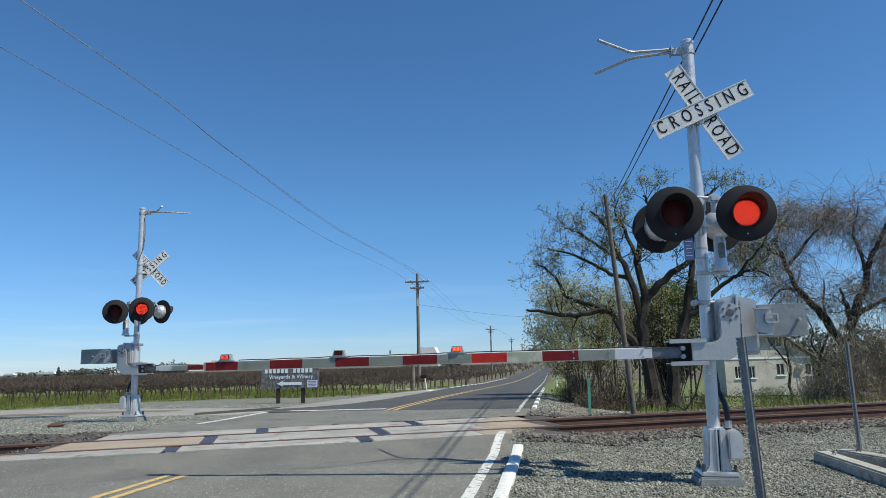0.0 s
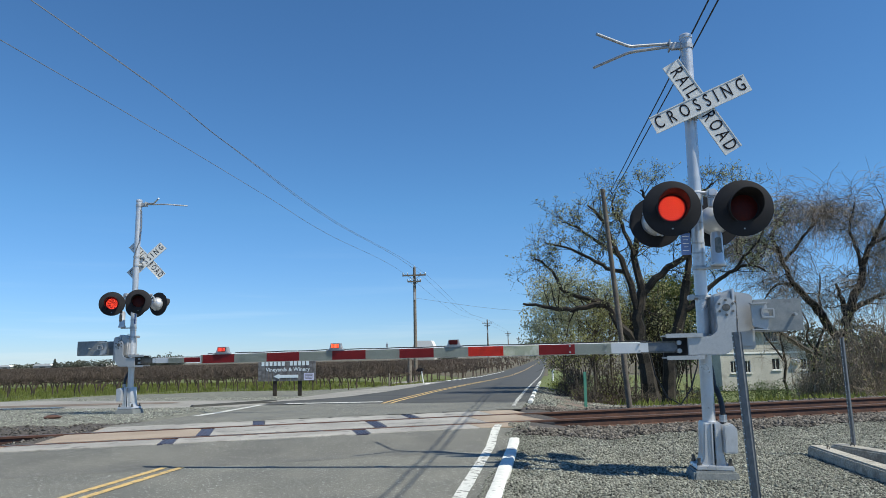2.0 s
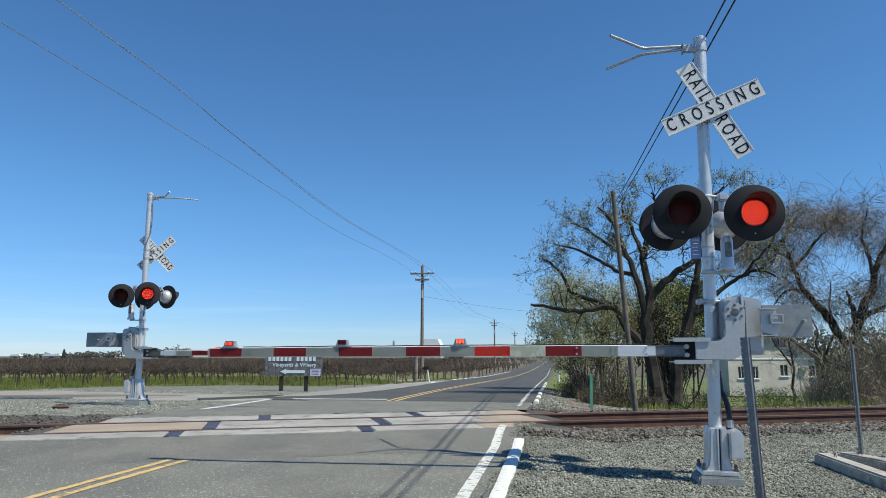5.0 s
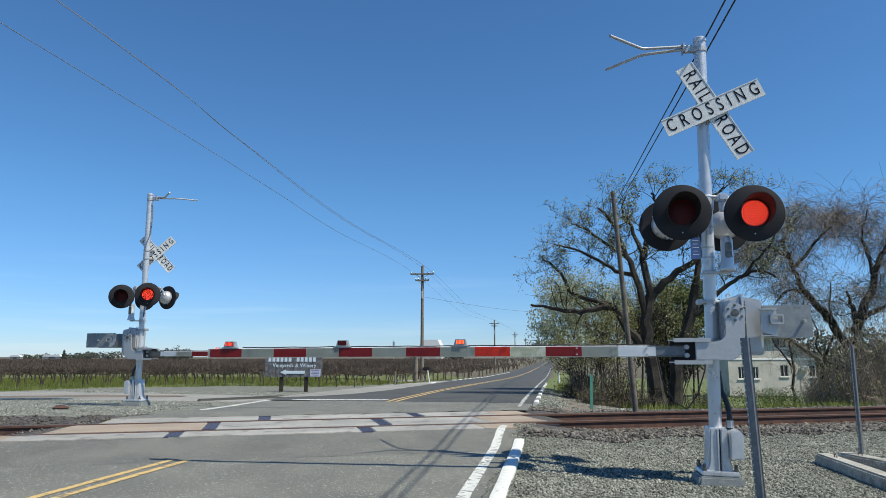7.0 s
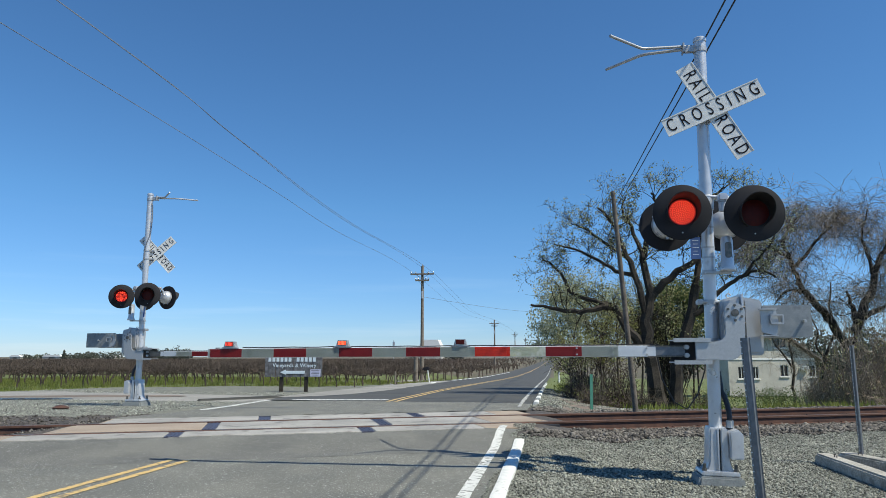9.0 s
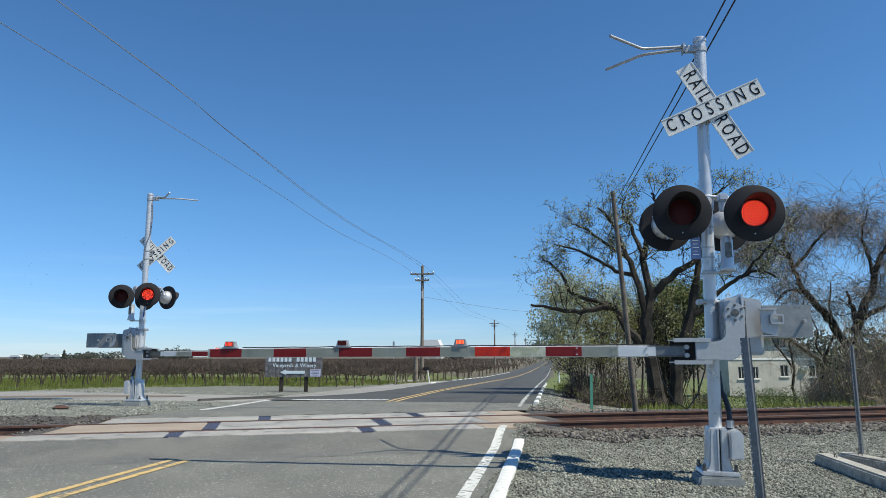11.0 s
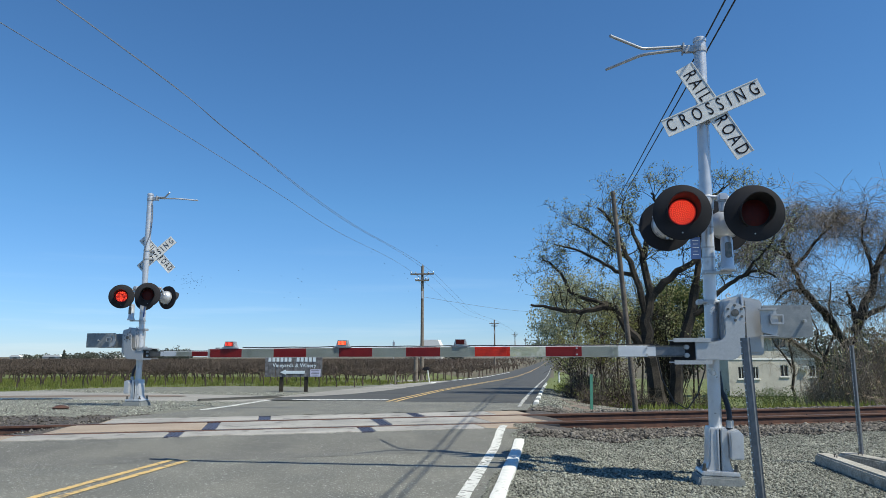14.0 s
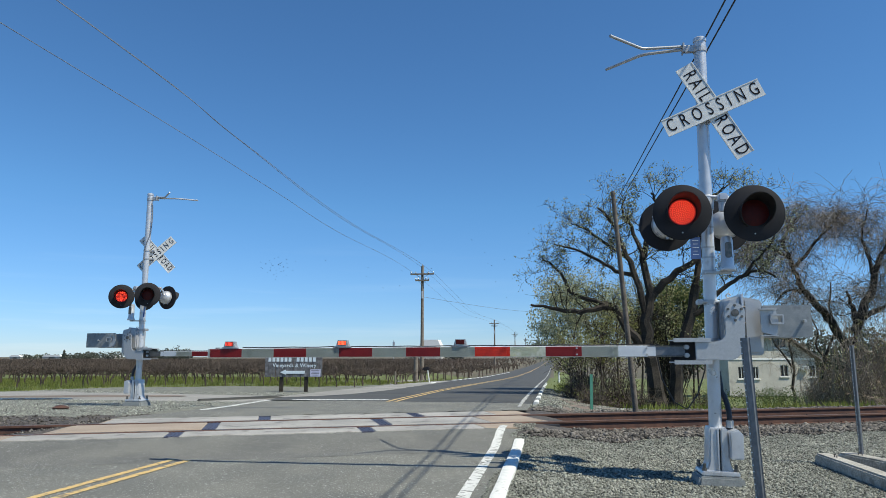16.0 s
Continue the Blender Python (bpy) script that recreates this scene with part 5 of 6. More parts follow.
# ---- woody plants ----
class Wood:
    """Collects tapering branches and leaves for one plant."""

    def __init__(self, seed):
        self.r = random.Random(seed)
        self.v, self.f, self.tips = [], [], []
        self.thin = 1.0

    def limb(self, pts, r0, r1, sides=5):
        base = len(self.v)
        n = len(pts)
        side = None
        for i, p in enumerate(pts):
            d = (pts[min(i + 1, n - 1)] - pts[max(i - 1, 0)])
            d = d.normalized() if d.length > 1e-6 else Vector((0, 0, 1))
            side = (side - d * side.dot(d)) if side else d.orthogonal()
            side.normalize()
            up = d.cross(side)
            rad = r0 + (r1 - r0) * i / (n - 1)
            for k in range(sides):
                a = 2 * math.pi * k / sides
                self.v.append(p + rad * (math.cos(a) * side + math.sin(a) * up))
        for i in range(n - 1):
            for k in range(sides):
                a, b = base + i * sides + k, base + i * sides + (k + 1) % sides
                self.f.append((a, b, b + sides, a + sides))

    def rand(self, s=1.0):
        return Vector((self.r.gauss(0, s), self.r.gauss(0, s), self.r.gauss(0, s)))

    def grow(self, p, d, length, r, level, kids, droop=0.0, spread=0.75, curl=0.36):
        n = 6 if level > 1 else 4
        pts = [p.copy()]
        q, dd = p.copy(), d.normalized()
        for i in range(n):
            dd = (dd + self.rand(curl) * 0.6 + Vector((0, 0, -droop * (i + 1) / n + 0.05))).normalized()
            q = q + dd * (length / n)
            pts.append(q.copy())
        self.limb(pts, r, r * (0.35 if level else 0.6), 5 if r > 0.03 else 3)
        if level == 0:
            self.tips.append((pts[-1], dd))
            self.tips.append((pts[len(pts) // 2], dd))
            return
        for _ in range(kids[level - 1]):
            t = self.r.uniform(0.25, 1.0)
            i = min(int(t * n), n - 1)
            base = pts[i].lerp(pts[i + 1], t * n - i)
            way = (pts[i + 1] - pts[i]).normalized()
            way = (way * (1 - spread) + self.rand(0.6).normalized() * spread + Vector((0, 0, 0.18 - droop))).normalized()
            self.grow(base, way, length * self.r.uniform(0.38, 0.62), max(r * 0.5 * (1 - 0.4 * t), 0.0045), level - 1, kids, droop, spread, curl)

    def guided(self, pts, r0, r1, kids_n, kid_len, level, kids, droop=0.0, spread=0.75, start=0.3, depth=0.6):
        """A limb along guide points, with random boughs from it."""
        ps = [Vector(p) for p in pts]
        fine = []
        for i in range(len(ps) - 1):
            p0, p1, p2, p3 = ps[max(i - 1, 0)], ps[i], ps[i + 1], ps[min(i + 2, len(ps) - 1)]
            for k in range(4):
                t = k / 4
                c = 0.5 * ((2 * p1) + (p2 - p0) * t + (2 * p0 - 5 * p1 + 4 * p2 - p3) * t * t + (3 * p1 - p0 - 3 * p2 + p3) * t ** 3)
                fine.append(c + self.rand(0.025))
        fine.append(ps[-1])
        self.limb(fine, r0, r1, 7)
        n = len(fine) - 1
        for _ in range(kids_n):
            t = self.r.uniform(start, 1.0)
            i = min(int(t * n), n - 1)
            way = (fine[i + 1] - fine[i]).normalized()
            side = Vector((self.r.gauss(0, 1), self.r.gauss(0, depth), self.r.gauss(0.25, 0.8))).normalized()
            way = (way * 0.4 + side * 0.8).normalized()
            rr = (r0 + (r1 - r0) * t) * 0.5
            self.grow(fine[i], way, kid_len * self.r.uniform(0.6, 1.25), max(min(rr, 0.04) * self.thin, 0.008), level, kids, droop, spread)

    def wood(self, name, material, parent, label=""):
        ob = part(name, ([tuple(v) for v in self.v], self.f), material, parent, label)
        return ob

    def leaves(self, name, spots, size, material, parent, each=3, scatter_r=0.1, label=""):
        """Small folded leaves round the given places."""
        vs, fs = [], []
        for p, d in spots:
            for _ in range(each):
                c = p + self.rand(scatter_r)
                a = (d * 0.5 + self.rand(0.7)).normalized()
                b = a.orthogonal()
                b.rotate(Matrix.Rotation(self.r.uniform(0, 6.28), 3, a))
                s = size * self.r.uniform(0.6, 1.3)
                up = a.cross(b)
                k = len(vs)
                vs += [tuple(c), tuple(c + a * s * 0.5 + b * s * 0.3 + up * s * 0.08), tuple(c + a * s), tuple(c + a * s * 0.5 - b * s * 0.3 + up * s * 0.08)]
                fs += [(k, k + 1, k + 2), (k, k + 2, k + 3)]
        return part(name, (vs, fs), material, parent, label)


def V(*pts):
    return [Vector(p) for p in pts]


def walnut():
    o = thing("tree", "old spreading tree with dark crooked limbs and sparse young leaves", "tree", group="trees beyond the track")
    w = Wood(11)
    K = (7, 5)
    w.thin = 0.7
    w.guided(V((3.36, 23, -1.3), (3.32, 23, -0.36), (3.19, 23, 0.86), (3.01, 23, 1.97), (3.25, 23, 3.27)), 0.30, 0.17, 3, 1.0, 2, K, start=0.6)
    w.guided(V((3.7, 23.4, -1.4), (3.85, 23.4, -0.57), (4.06, 23.4, 0.86), (4.39, 23.4, 1.97), (4.77, 23.4, 3.57)), 0.26, 0.15, 4, 1.0, 2, K, start=0.6)
    limbs = [
        (V((3.25, 23.0, 3.18), (3.86, 22.9, 3.82), (4.4, 22.8, 4.17), (5.03, 22.7, 4.7), (5.76, 22.6, 5.51), (6.32, 22.5, 6.51)), 0.14, 15),
        (V((3.25, 23.0, 3.27), (3.1, 23.1, 4.43), (3.35, 23.2, 5.61), (3.64, 23.3, 6.3), (3.48, 23.4, 6.8)), 0.14, 14),
        (V((3.06, 23.0, 2.34), (2.77, 22.9, 3.84), (2.43, 22.8, 4.79), (2.05, 22.7, 5.7), (1.57, 22.6, 6.2)), 0.13, 15),
        (V((2.95, 23.0, 1.5), (2.34, 22.88, 2.3), (1.93, 22.76, 2.86), (1.15, 22.64, 2.71), (0.23, 22.52, 2.75), (-0.7, 22.4, 2.9)), 0.16, 13),
        (V((1.93, 22.7, 2.85), (1.17, 22.8, 3.1), (0.59, 22.9, 3.4), (0.41, 23.0, 3.9), (-0.01, 23.1, 4.4), (-0.3, 23.2, 4.5)), 0.08, 11),
        (V((2.54, 23.0, 4.53), (1.82, 23.1, 5.05), (1.18, 23.2, 5.6), (0.7, 23.3, 5.8)), 0.07, 12),
        (V((2.78, 23.0, 3.85), (2.13, 22.85, 4.04), (1.4, 22.7, 4.5), (0.66, 22.55, 4.8), (0.1, 22.4, 4.95)), 0.08, 14),
        (V((3.08, 23.0, 4.42), (2.69, 23.15, 5.62), (2.47, 23.3, 6.2), (2.62, 23.45, 6.7)), 0.08, 13),
        (V((4.77, 23.4, 3.57), (4.96, 23.4, 5.01), (5.19, 23.4, 6.2), (5.5, 23.4, 6.6), (5.9, 23.4, 6.9)), 0.12, 14),
        (V((4.54, 23.4, 2.53), (4.95, 23.3, 2.8), (5.46, 23.2, 3.35), (6.12, 23.1, 3.8), (6.72, 23.0, 4.0), (7.14, 22.9, 3.72)), 0.11, 14),
        (V((6.1, 23.0, 3.79), (6.72, 22.9, 4.41), (7.17, 22.8, 5.04), (7.4, 22.7, 5.7)), 0.06, 11),
        (V((4.9, 23.4, 4.63), (5.7, 23.5, 5.4), (6.42, 23.6, 6.2), (7.0, 23.7, 6.9)), 0.07, 12)]
    for pts, r0, n in limbs:
        w.guided(pts, r0, r0 * 0.25, n, 0.92, 2, K, start=0.25)
    w.wood("trunk", M_BARK, o)
    tips = [t for t in w.tips if w.r.random() < 0.42]
    w.leaves("crown", tips, 0.064, M_YOUNGLEAF, o, 2, 0.05)
    return o


def weeping(name, seed, x, y, limbs, strands, label, twig_len):
    o = thing("tree", label, "tree", group="trees beyond the track")
    w = Wood(seed)
    w.thin = 0.6
    for pts, r0, n in limbs:
        w.guided([p + w.rand(0.05) if 0 < i < len(pts) - 1 else p for i, p in enumerate(V(*pts))], r0, r0 * 0.3, n, 1.1, 2, (5, 4), droop=0.10, start=0.35)
    ends = list(w.tips)
    fine = Wood(seed + 1)
    for _ in range(strands):
        p, d = ends[w.r.randrange(len(ends))]
        L = twig_len * w.r.uniform(0.4, 1.2)
        q, dd = p + w.rand(0.12), (d * 0.7 + Vector((0, 0, 0.1)) + w.rand(0.45)).normalized()
        pts = [q.copy()]
        for i in range(5):
            dd = (dd + Vector((0, 0, -0.26)) + w.rand(0.2)).normalized()
            q = q + dd * L / 5
            pts.append(q.copy())
        fine.limb(pts, 0.007, 0.004, 3)
    w.wood("trunk", M_BARK, o)
    fine.wood("twig_mass", M_TWIG, o, "fine hanging grey twigs")["kind"] = "stuff"
    return o


def shrub(label, seed, clumps, n, size, material, stems=30, name="shrub", wood=None, category="shrub", each=3, root=None):
    """Foliage in uneven clumps over many thin stems. clumps: centre, radii."""
    o = thing(name, label, category, group="")
    w = Wood(seed)
    spots = []
    for c, rad in clumps:
        c, rad = Vector(c), Vector(rad)
        foot = Vector((root or c.x, c.y, min(ground_z(root or c.x, c.y), c.z - rad.z)))
        if c.z - rad.z > foot.z + 0.7 and not root:
            w.limb([foot - Vector((0, 0, 0.2)), foot.lerp(c, 0.5) + w.rand(0.08), c], 0.05, 0.02, 5)
        for _ in range(stems):
            u = w.rand(1).normalized() * w.r.uniform(0.5, 1.0)
            end = c + Vector((u.x * rad.x, u.y * rad.y, u.z * rad.z))
            base = foot + Vector((w.r.gauss(0, 0.15 if root else rad.x * 0.3), w.r.gauss(0, 0.15 if root else rad.y * 0.3), -0.1))
            if c.z - rad.z > foot.z + 0.7 and not root:
                base = foot.lerp(c, w.r.uniform(0.45, 0.95)) + w.rand(0.05)
            w.limb([base, base.lerp(end, 0.4) + w.rand(0.08), base.lerp(end, 0.75) + w.rand(0.12), end], 0.022, 0.006, 3)
            for _ in range(3):
                k = base.lerp(end, w.r.uniform(0.5, 1))
                w.limb([k, k + w.rand(0.16), k + w.rand(0.28) + Vector((0, 0, 0.12))], 0.008, 0.004, 3)
        for _ in range(int(n * rad.x * rad.z)):
            u = w.rand(1).normalized() * (w.r.random() ** 0.4)
            p = c + Vector((u.x * rad.x, u.y * rad.y, u.z * rad.z))
            if noise.noise(p * 2.3 + Vector((seed, 0, 0))) > -0.12:
                spots.append((p, w.rand(1).normalized()))
    w.wood("brushwood", wood or M_BRUSH, o)
    if spots:
        w.leaves("foliage", spots, size, material, o, each, 0.09)
    return o


walnut()
weeping("tree", 21, 12, 30, [
    ([(12.1, 30, -1.6), (12.02, 30, -0.13), (11.95, 30, 1.01), (11.92, 30, 1.65)], 0.20, 0),
    ([(11.92, 30.0, 1.65), (11.24, 29.95, 2.62), (10.91, 29.9, 3.32), (10.32, 29.85, 3.92), (10.22, 29.8, 4.46), (10.0, 29.75, 5.22), (9.56, 29.7, 6.07)], 0.19, 15),
    ([(10.21, 29.8, 3.84), (9.75, 29.8, 3.87), (9.4, 29.8, 3.62), (9.16, 29.8, 3.34)], 0.07, 6),
    ([(10.01, 29.8, 5.23), (9.12, 29.8, 5.86), (8.32, 29.8, 5.75), (7.73, 29.8, 5.4)], 0.09, 15),
    ([(10.13, 29.8, 4.99), (10.95, 29.9, 5.94), (11.5, 30.0, 6.5), (11.9, 30.1, 6.9)], 0.08, 11),
    ([(9.69, 29.8, 5.96), (10.1, 29.9, 6.6), (10.4, 30.0, 7.1)], 0.07, 9)], 3400,
    "bare weeping tree with dark bent trunk and fine grey twigs", 1.15)
weeping("tree", 33, 14, 29, [
    ([(11.5, 29, -1.6), (11.54, 29, -0.08), (11.7, 29, 1.23), (11.88, 29, 2.12)], 0.20, 0),
    ([(11.88, 29, 2.12), (12.23, 29, 3.01), (12.68, 29, 4.02), (12.87, 29, 4.7), (13.24, 29, 5.38), (13.74, 29, 6.3), (14.1, 29, 7.0)], 0.19, 15),
    ([(11.92, 29, 2.34), (11.87, 29, 3.13), (11.68, 29, 3.81)], 0.14, 5),
    ([(12.17, 29.0, 2.74), (12.64, 28.9, 2.93), (13.23, 28.8, 3.21), (14.2, 28.8, 3.6)], 0.13, 8),
    ([(12.77, 29.0, 4.36), (12.55, 29.1, 5.3), (12.59, 29.2, 6.2), (12.9, 29.3, 7.2)], 0.08, 11),
    ([(13.24, 29, 5.38), (14.2, 28.8, 5.7), (15.2, 28.6, 6.2)], 0.08, 9)], 3000,
    "bare tree with dark forked trunk and fine twigs", 1.1)
weeping("tree", 52, 14, 40, [
    ([(14.5, 40, -2.4), (14.57, 40, -1.03), (14.65, 40, 0.63), (14.98, 40, 1.8), (15.34, 40, 2.63)], 0.16, 4),
    ([(15.34, 40, 2.63), (15.17, 40, 4.03), (15.34, 40, 5.29)], 0.09, 9),
    ([(14.79, 40, 0.94), (14.4, 40, 1.8), (14.39, 40, 2.64), (14.0, 40, 3.6)], 0.08, 8)], 260,
    "small bare tree with dark crooked stem before the house", 0.9)
weeping("tree", 54, 13, 40, [
    ([(12.9, 40, -2.4), (12.91, 40, -0.9), (13.06, 40, 0.94), (12.94, 40, 2.49), (12.89, 40, 4.06)], 0.10, 12),
    ([(13.0, 40, 0.6), (12.2, 40, 1.9), (11.9, 40, 3.4)], 0.06, 9)], 420,
    "slender bare tree with grey twigs before the house", 1.0)
shrub("dense grey-green leafy tree at the roadside", 41, [((0.25, 28, 2.6), (1.3, 1.5, 1.4)), ((1.2, 28, 3.3), (1.5, 1.5, 1.5)), ((0.3, 28.5, 4.0), (1.1, 1.2, 0.8)), ((-0.3, 28, 1.9), (0.8, 1.0, 0.9)), ((2.4, 28.4, 2.6), (1.4, 1.3, 1.6))], 1300, 0.075, M_OLIVE, 9, "tree", M_BARK, "tree", 3, root=1.3)
shrub("yellow-green leafy shrub under the trees", 42, [((0.6, 25.5, 1.4), (1.0, 0.9, 0.9)), ((1.7, 25.8, 1.5), (1.0, 0.9, 0.9)), ((2.4, 26, 2.8), (0.8, 0.8, 1.2))], 800, 0.065, M_LEAF, 14)
shrub("dark evergreen tree behind the others", 43, [((6.3, 33, 2.4), (1.3, 1.2, 1.5)), ((6.6, 33, 3.9), (1.0, 1.0, 1.0)), ((5.2, 33.5, 2.6), (0.9, 0.9, 1.2)), ((4.4, 33.5, 2.6), (1.1, 0.9, 1.3)), ((5.6, 33.2, 3.8), (1.3, 1.0, 1.1))], 1700, 0.10, M_DARKLEAF, 16, "tree", M_BARK, "tree")
shrub("low brown brush beside the road", 44, [((0.9, 24, 0.2), (0.8, 0.8, 0.7)), ((2.0, 22.5, 0.1), (0.8, 0.7, 0.9)), ((1.2, 21.5, -0.2), (0.6, 0.6, 0.5)), ((2.7, 21.8, -0.3), (0.6, 0.5, 0.4))], 200, 0.05, M_LEAF, 90)
shrub("tangled bare brush under the trees", 45, [((5.0, 25.5, -0.3), (1.2, 0.8, 0.6)), ((2.4, 26.5, 0.7), (1.1, 0.8, 1.2)), ((3.3, 27.4, 3.0), (1.5, 0.8, 1.6)), ((1.9, 27.2, 2.4), (1.2, 0.8, 1.5))], 300, 0.055, M_LEAF, 48)
shrub("yellow-green hanging foliage of a slender tree", 50, [((4.4, 27, 3.3), (1.0, 0.7, 1.2)), ((3.4, 27.2, 4.0), (1.1, 0.7, 1.0)), ((5.2, 27, 2.2), (0.6, 0.6, 1.0)), ((4.2, 27, 1.7), (0.8, 0.6, 0.8))], 520, 0.055, M_LEAF, 26, "tree", M_BARK, "tree", 3, root=4.3)
shrub("dense grey bare brush by the house", 46, [((10.4, 26, 0.7), (1.1, 1.0, 1.9)), ((11.7, 26, 1.0), (1.3, 1.0, 2.3)), ((9.5, 26.5, -0.1), (0.8, 0.8, 1.2)), ((11.4, 25, -0.1), (1.7, 0.8, 1.1)), ((12.9, 26, 0.9), (1.2, 0.8, 2.2))], 150, 0.05, M_LEAF, 150, wood=M_TWIG)
shrub("dark leafy trees behind the house", 49, [((26, 72, 0.8), (3.2, 2, 3.0)), ((30.5, 73, 1.2), (3.4, 2, 3.4)), ((35, 74, 0.8), (3.4, 2, 3.0)), ((12.5, 76, 0.6), (3.0, 2, 2.6))], 130, 0.3, M_FARLEAF, 40, "tree", M_BARK, "tree")
shrub("low green hedge before the house", 47, [((9.6, 34, -0.75), (1.4, 0.8, 0.6)), ((11.4, 34.5, -0.8), (1.6, 0.8, 0.6)), ((7.6, 34, -0.9), (0.9, 0.7, 0.5))], 1300, 0.06, M_DARKLEAF, 10)
shrub("weedy green growth at the verge", 48, [((0.75, 26.5, -0.2), (0.9, 2.5, 0.42)), ((1.4, 22.8, -0.3), (0.9, 1.2, 0.38)), ((0.6, 32, -0.4), (0.8, 3, 0.5))], 1600, 0.065, M_GRASS, 12)


# ---- vineyard ----
def vine_mesh(seed, canes, thick):
    w = Wood(seed)
    r = w.r
    h = r.uniform(0.62, 0.75)
    top = Vector((r.gauss(0, 0.05), r.gauss(0, 0.05), h))
    w.limb([Vector((0, 0, -0.1)), Vector((r.gauss(0, 0.03), r.gauss(0, 0.03), h * 0.5)), top], 0.034 * thick, 0.042 * thick, 4)
    arms = []
    for s in (-1, 1):
        e = top + Vector((s * r.uniform(0.45, 0.65), r.gauss(0, 0.08), r.uniform(0.1, 0.25)))
        w.limb([top, top.lerp(e, 0.5) + Vector((0, 0, 0.08)), e], 0.034 * thick, 0.02 * thick, 4)
        arms.append(e)
    for _ in range(canes):
        e = arms[r.randrange(2)]
        p = top.lerp(e, r.uniform(0.0, 1.1))
        d = Vector((r.gauss(0, 0.65), r.gauss(0, 0.5), r.choice((1, 1, 0.7, 0.0)))).normalized() * r.uniform(0.22, 0.55)
        w.limb([p, p + d * 0.5 + w.rand(0.04), p + d], 0.009 * thick, 0.005 * thick, 3)
    return [tuple(v) for v in w.v], w.f


row_turn = math.degrees(math.atan(SLOPE))
fronts = []
for k in range(3):
    me = vine_mesh(60 + k, 105, 0.9)
    ob = part("grape_vine", me, M_VINE)
    fronts.append(tagged(ob, "bare pruned grape vine with upright brown canes", "grape vine", "vines of the front row"))
rng = random.Random(17)


def in_field(x, y):
    return x < -9.2 + 0.035 * (y - 25) if y < 60 else x < -8.2


count = 0
for i in range(34):
    u = -21.0 + 0.85 * i * 1.0
    p = ORIGIN + ALONG * u + ACROSS * (20.5 + rng.uniform(-0.1, 0.1))
    if not in_field(p.x, p.y):
        continue
    m = pose(p.x, p.y, ground_z(p.x, p.y), 0, 0, row_turn + rng.choice((0, 180)) + rng.uniform(-8, 8)) @ Matrix.Diagonal((1, 1, rng.uniform(0.70, 0.80), 1))
    k = count % 3
    if count < 3:
        fronts[k].matrix_basis = m
    else:
        c = copy_thing(fronts[k], m)
        c.scale = (1, 1, rng.uniform(0.70, 0.80))
    count += 1

protos = [[np.array(v) for v in vine_mesh(70 + k, n, t)[:1]] + [vine_mesh(70 + k, n, t)[1]] for k, n, t in ((0, 85, 1.0), (1, 85, 1.0), (2, 80, 1.0), (3, 46, 1.5), (4, 46, 1.5), (5, 14, 2.6), (6, 14, 2.6))]
vs, fs = [], []
base = 0
row = 1
d = 20.5
while d < 330:
    d += 2.4 if d < 60 else 4.0 if d < 150 else 8.0
    sp = 0.95 if d < 38 else 1.3 if d < 70 else 2.2 if d < 150 else 3.4
    u = -40 - d * 1.0
    while u < 40 + 0.55 * d:
        u += sp * rng.uniform(0.9, 1.1)
        p = ORIGIN + ALONG * u + ACROSS * (d + rng.uniform(-0.12, 0.12))
        if not in_field(p.x, p.y) or p.x < -0.95 * p.y - 8 or p.y < 17:
            continue
        v, f = protos[rng.randrange(3) if d < 38 else 3 + rng.randrange(2) if d < 80 else 5 + rng.randrange(2)]
        a = radians(row_turn + rng.choice((0, 180)) + rng.uniform(-8, 8))
        hs = rng.uniform(0.76, 0.86) * (1.0 if d < 34 else 1.12 if d < 60 else 1.35)
        q = np.empty_like(v)
        q[:, 0] = v[:, 0] * math.cos(a) - v[:, 1] * math.sin(a) + p.x
        q[:, 1] = v[:, 0] * math.sin(a) + v[:, 1] * math.cos(a) + p.y
        q[:, 2] = v[:, 2] * hs + ground_z(p.x, p.y)
        vs.append(q)
        fs += [tuple(j + base for j in t) for t in f]
        base += len(q)
    row += 1
vineyard = part("vineyard", (np.concatenate(vs).tolist(), fs), M_VINE)
tagged(vineyard, "wide vineyard of bare brown pruned vines in rows", "vineyard", kind="stuff")


# ---- grass ----
def grass(name, spots, h, label, seed):
    r = np.random.RandomState(seed)
    n = len(spots)
    p = np.array(spots)
    a = r.uniform(0, 6.283, n)
    hh = r.uniform(0.5, 1.3, n) * h
    w = hh * 0.09 + 0.004
    lean = r.normal(0, 0.35, (n, 2)) * hh[:, None]
    v = np.zeros((n, 3, 3))
    v[:, 0] = p + np.c_[np.cos(a) * w, np.sin(a) * w, -0.02 * np.ones(n)]
    v[:, 1] = p - np.c_[np.cos(a) * w, np.sin(a) * w, 0.02 * np.ones(n)]
    v[:, 2] = p + np.c_[lean, hh]
    me = bpy.data.meshes.new(name)
    me.from_pydata(v.reshape(-1, 3).tolist(), [], np.arange(3 * n).reshape(-1, 3).tolist())
    me.materials.append(M_GRASS)
    return tagged(new(name, me), label, "grass", kind="stuff")


def spots_in(n, x0, x1, y0, y1, ok, seed):
    r = random.Random(seed)
    out = []
    while len(out) < n:
        x, y = r.uniform(x0, x1), r.uniform(y0, y1)
        if ok(x, y):
            out.append((x, y, ground_z(x, y)))
    return out


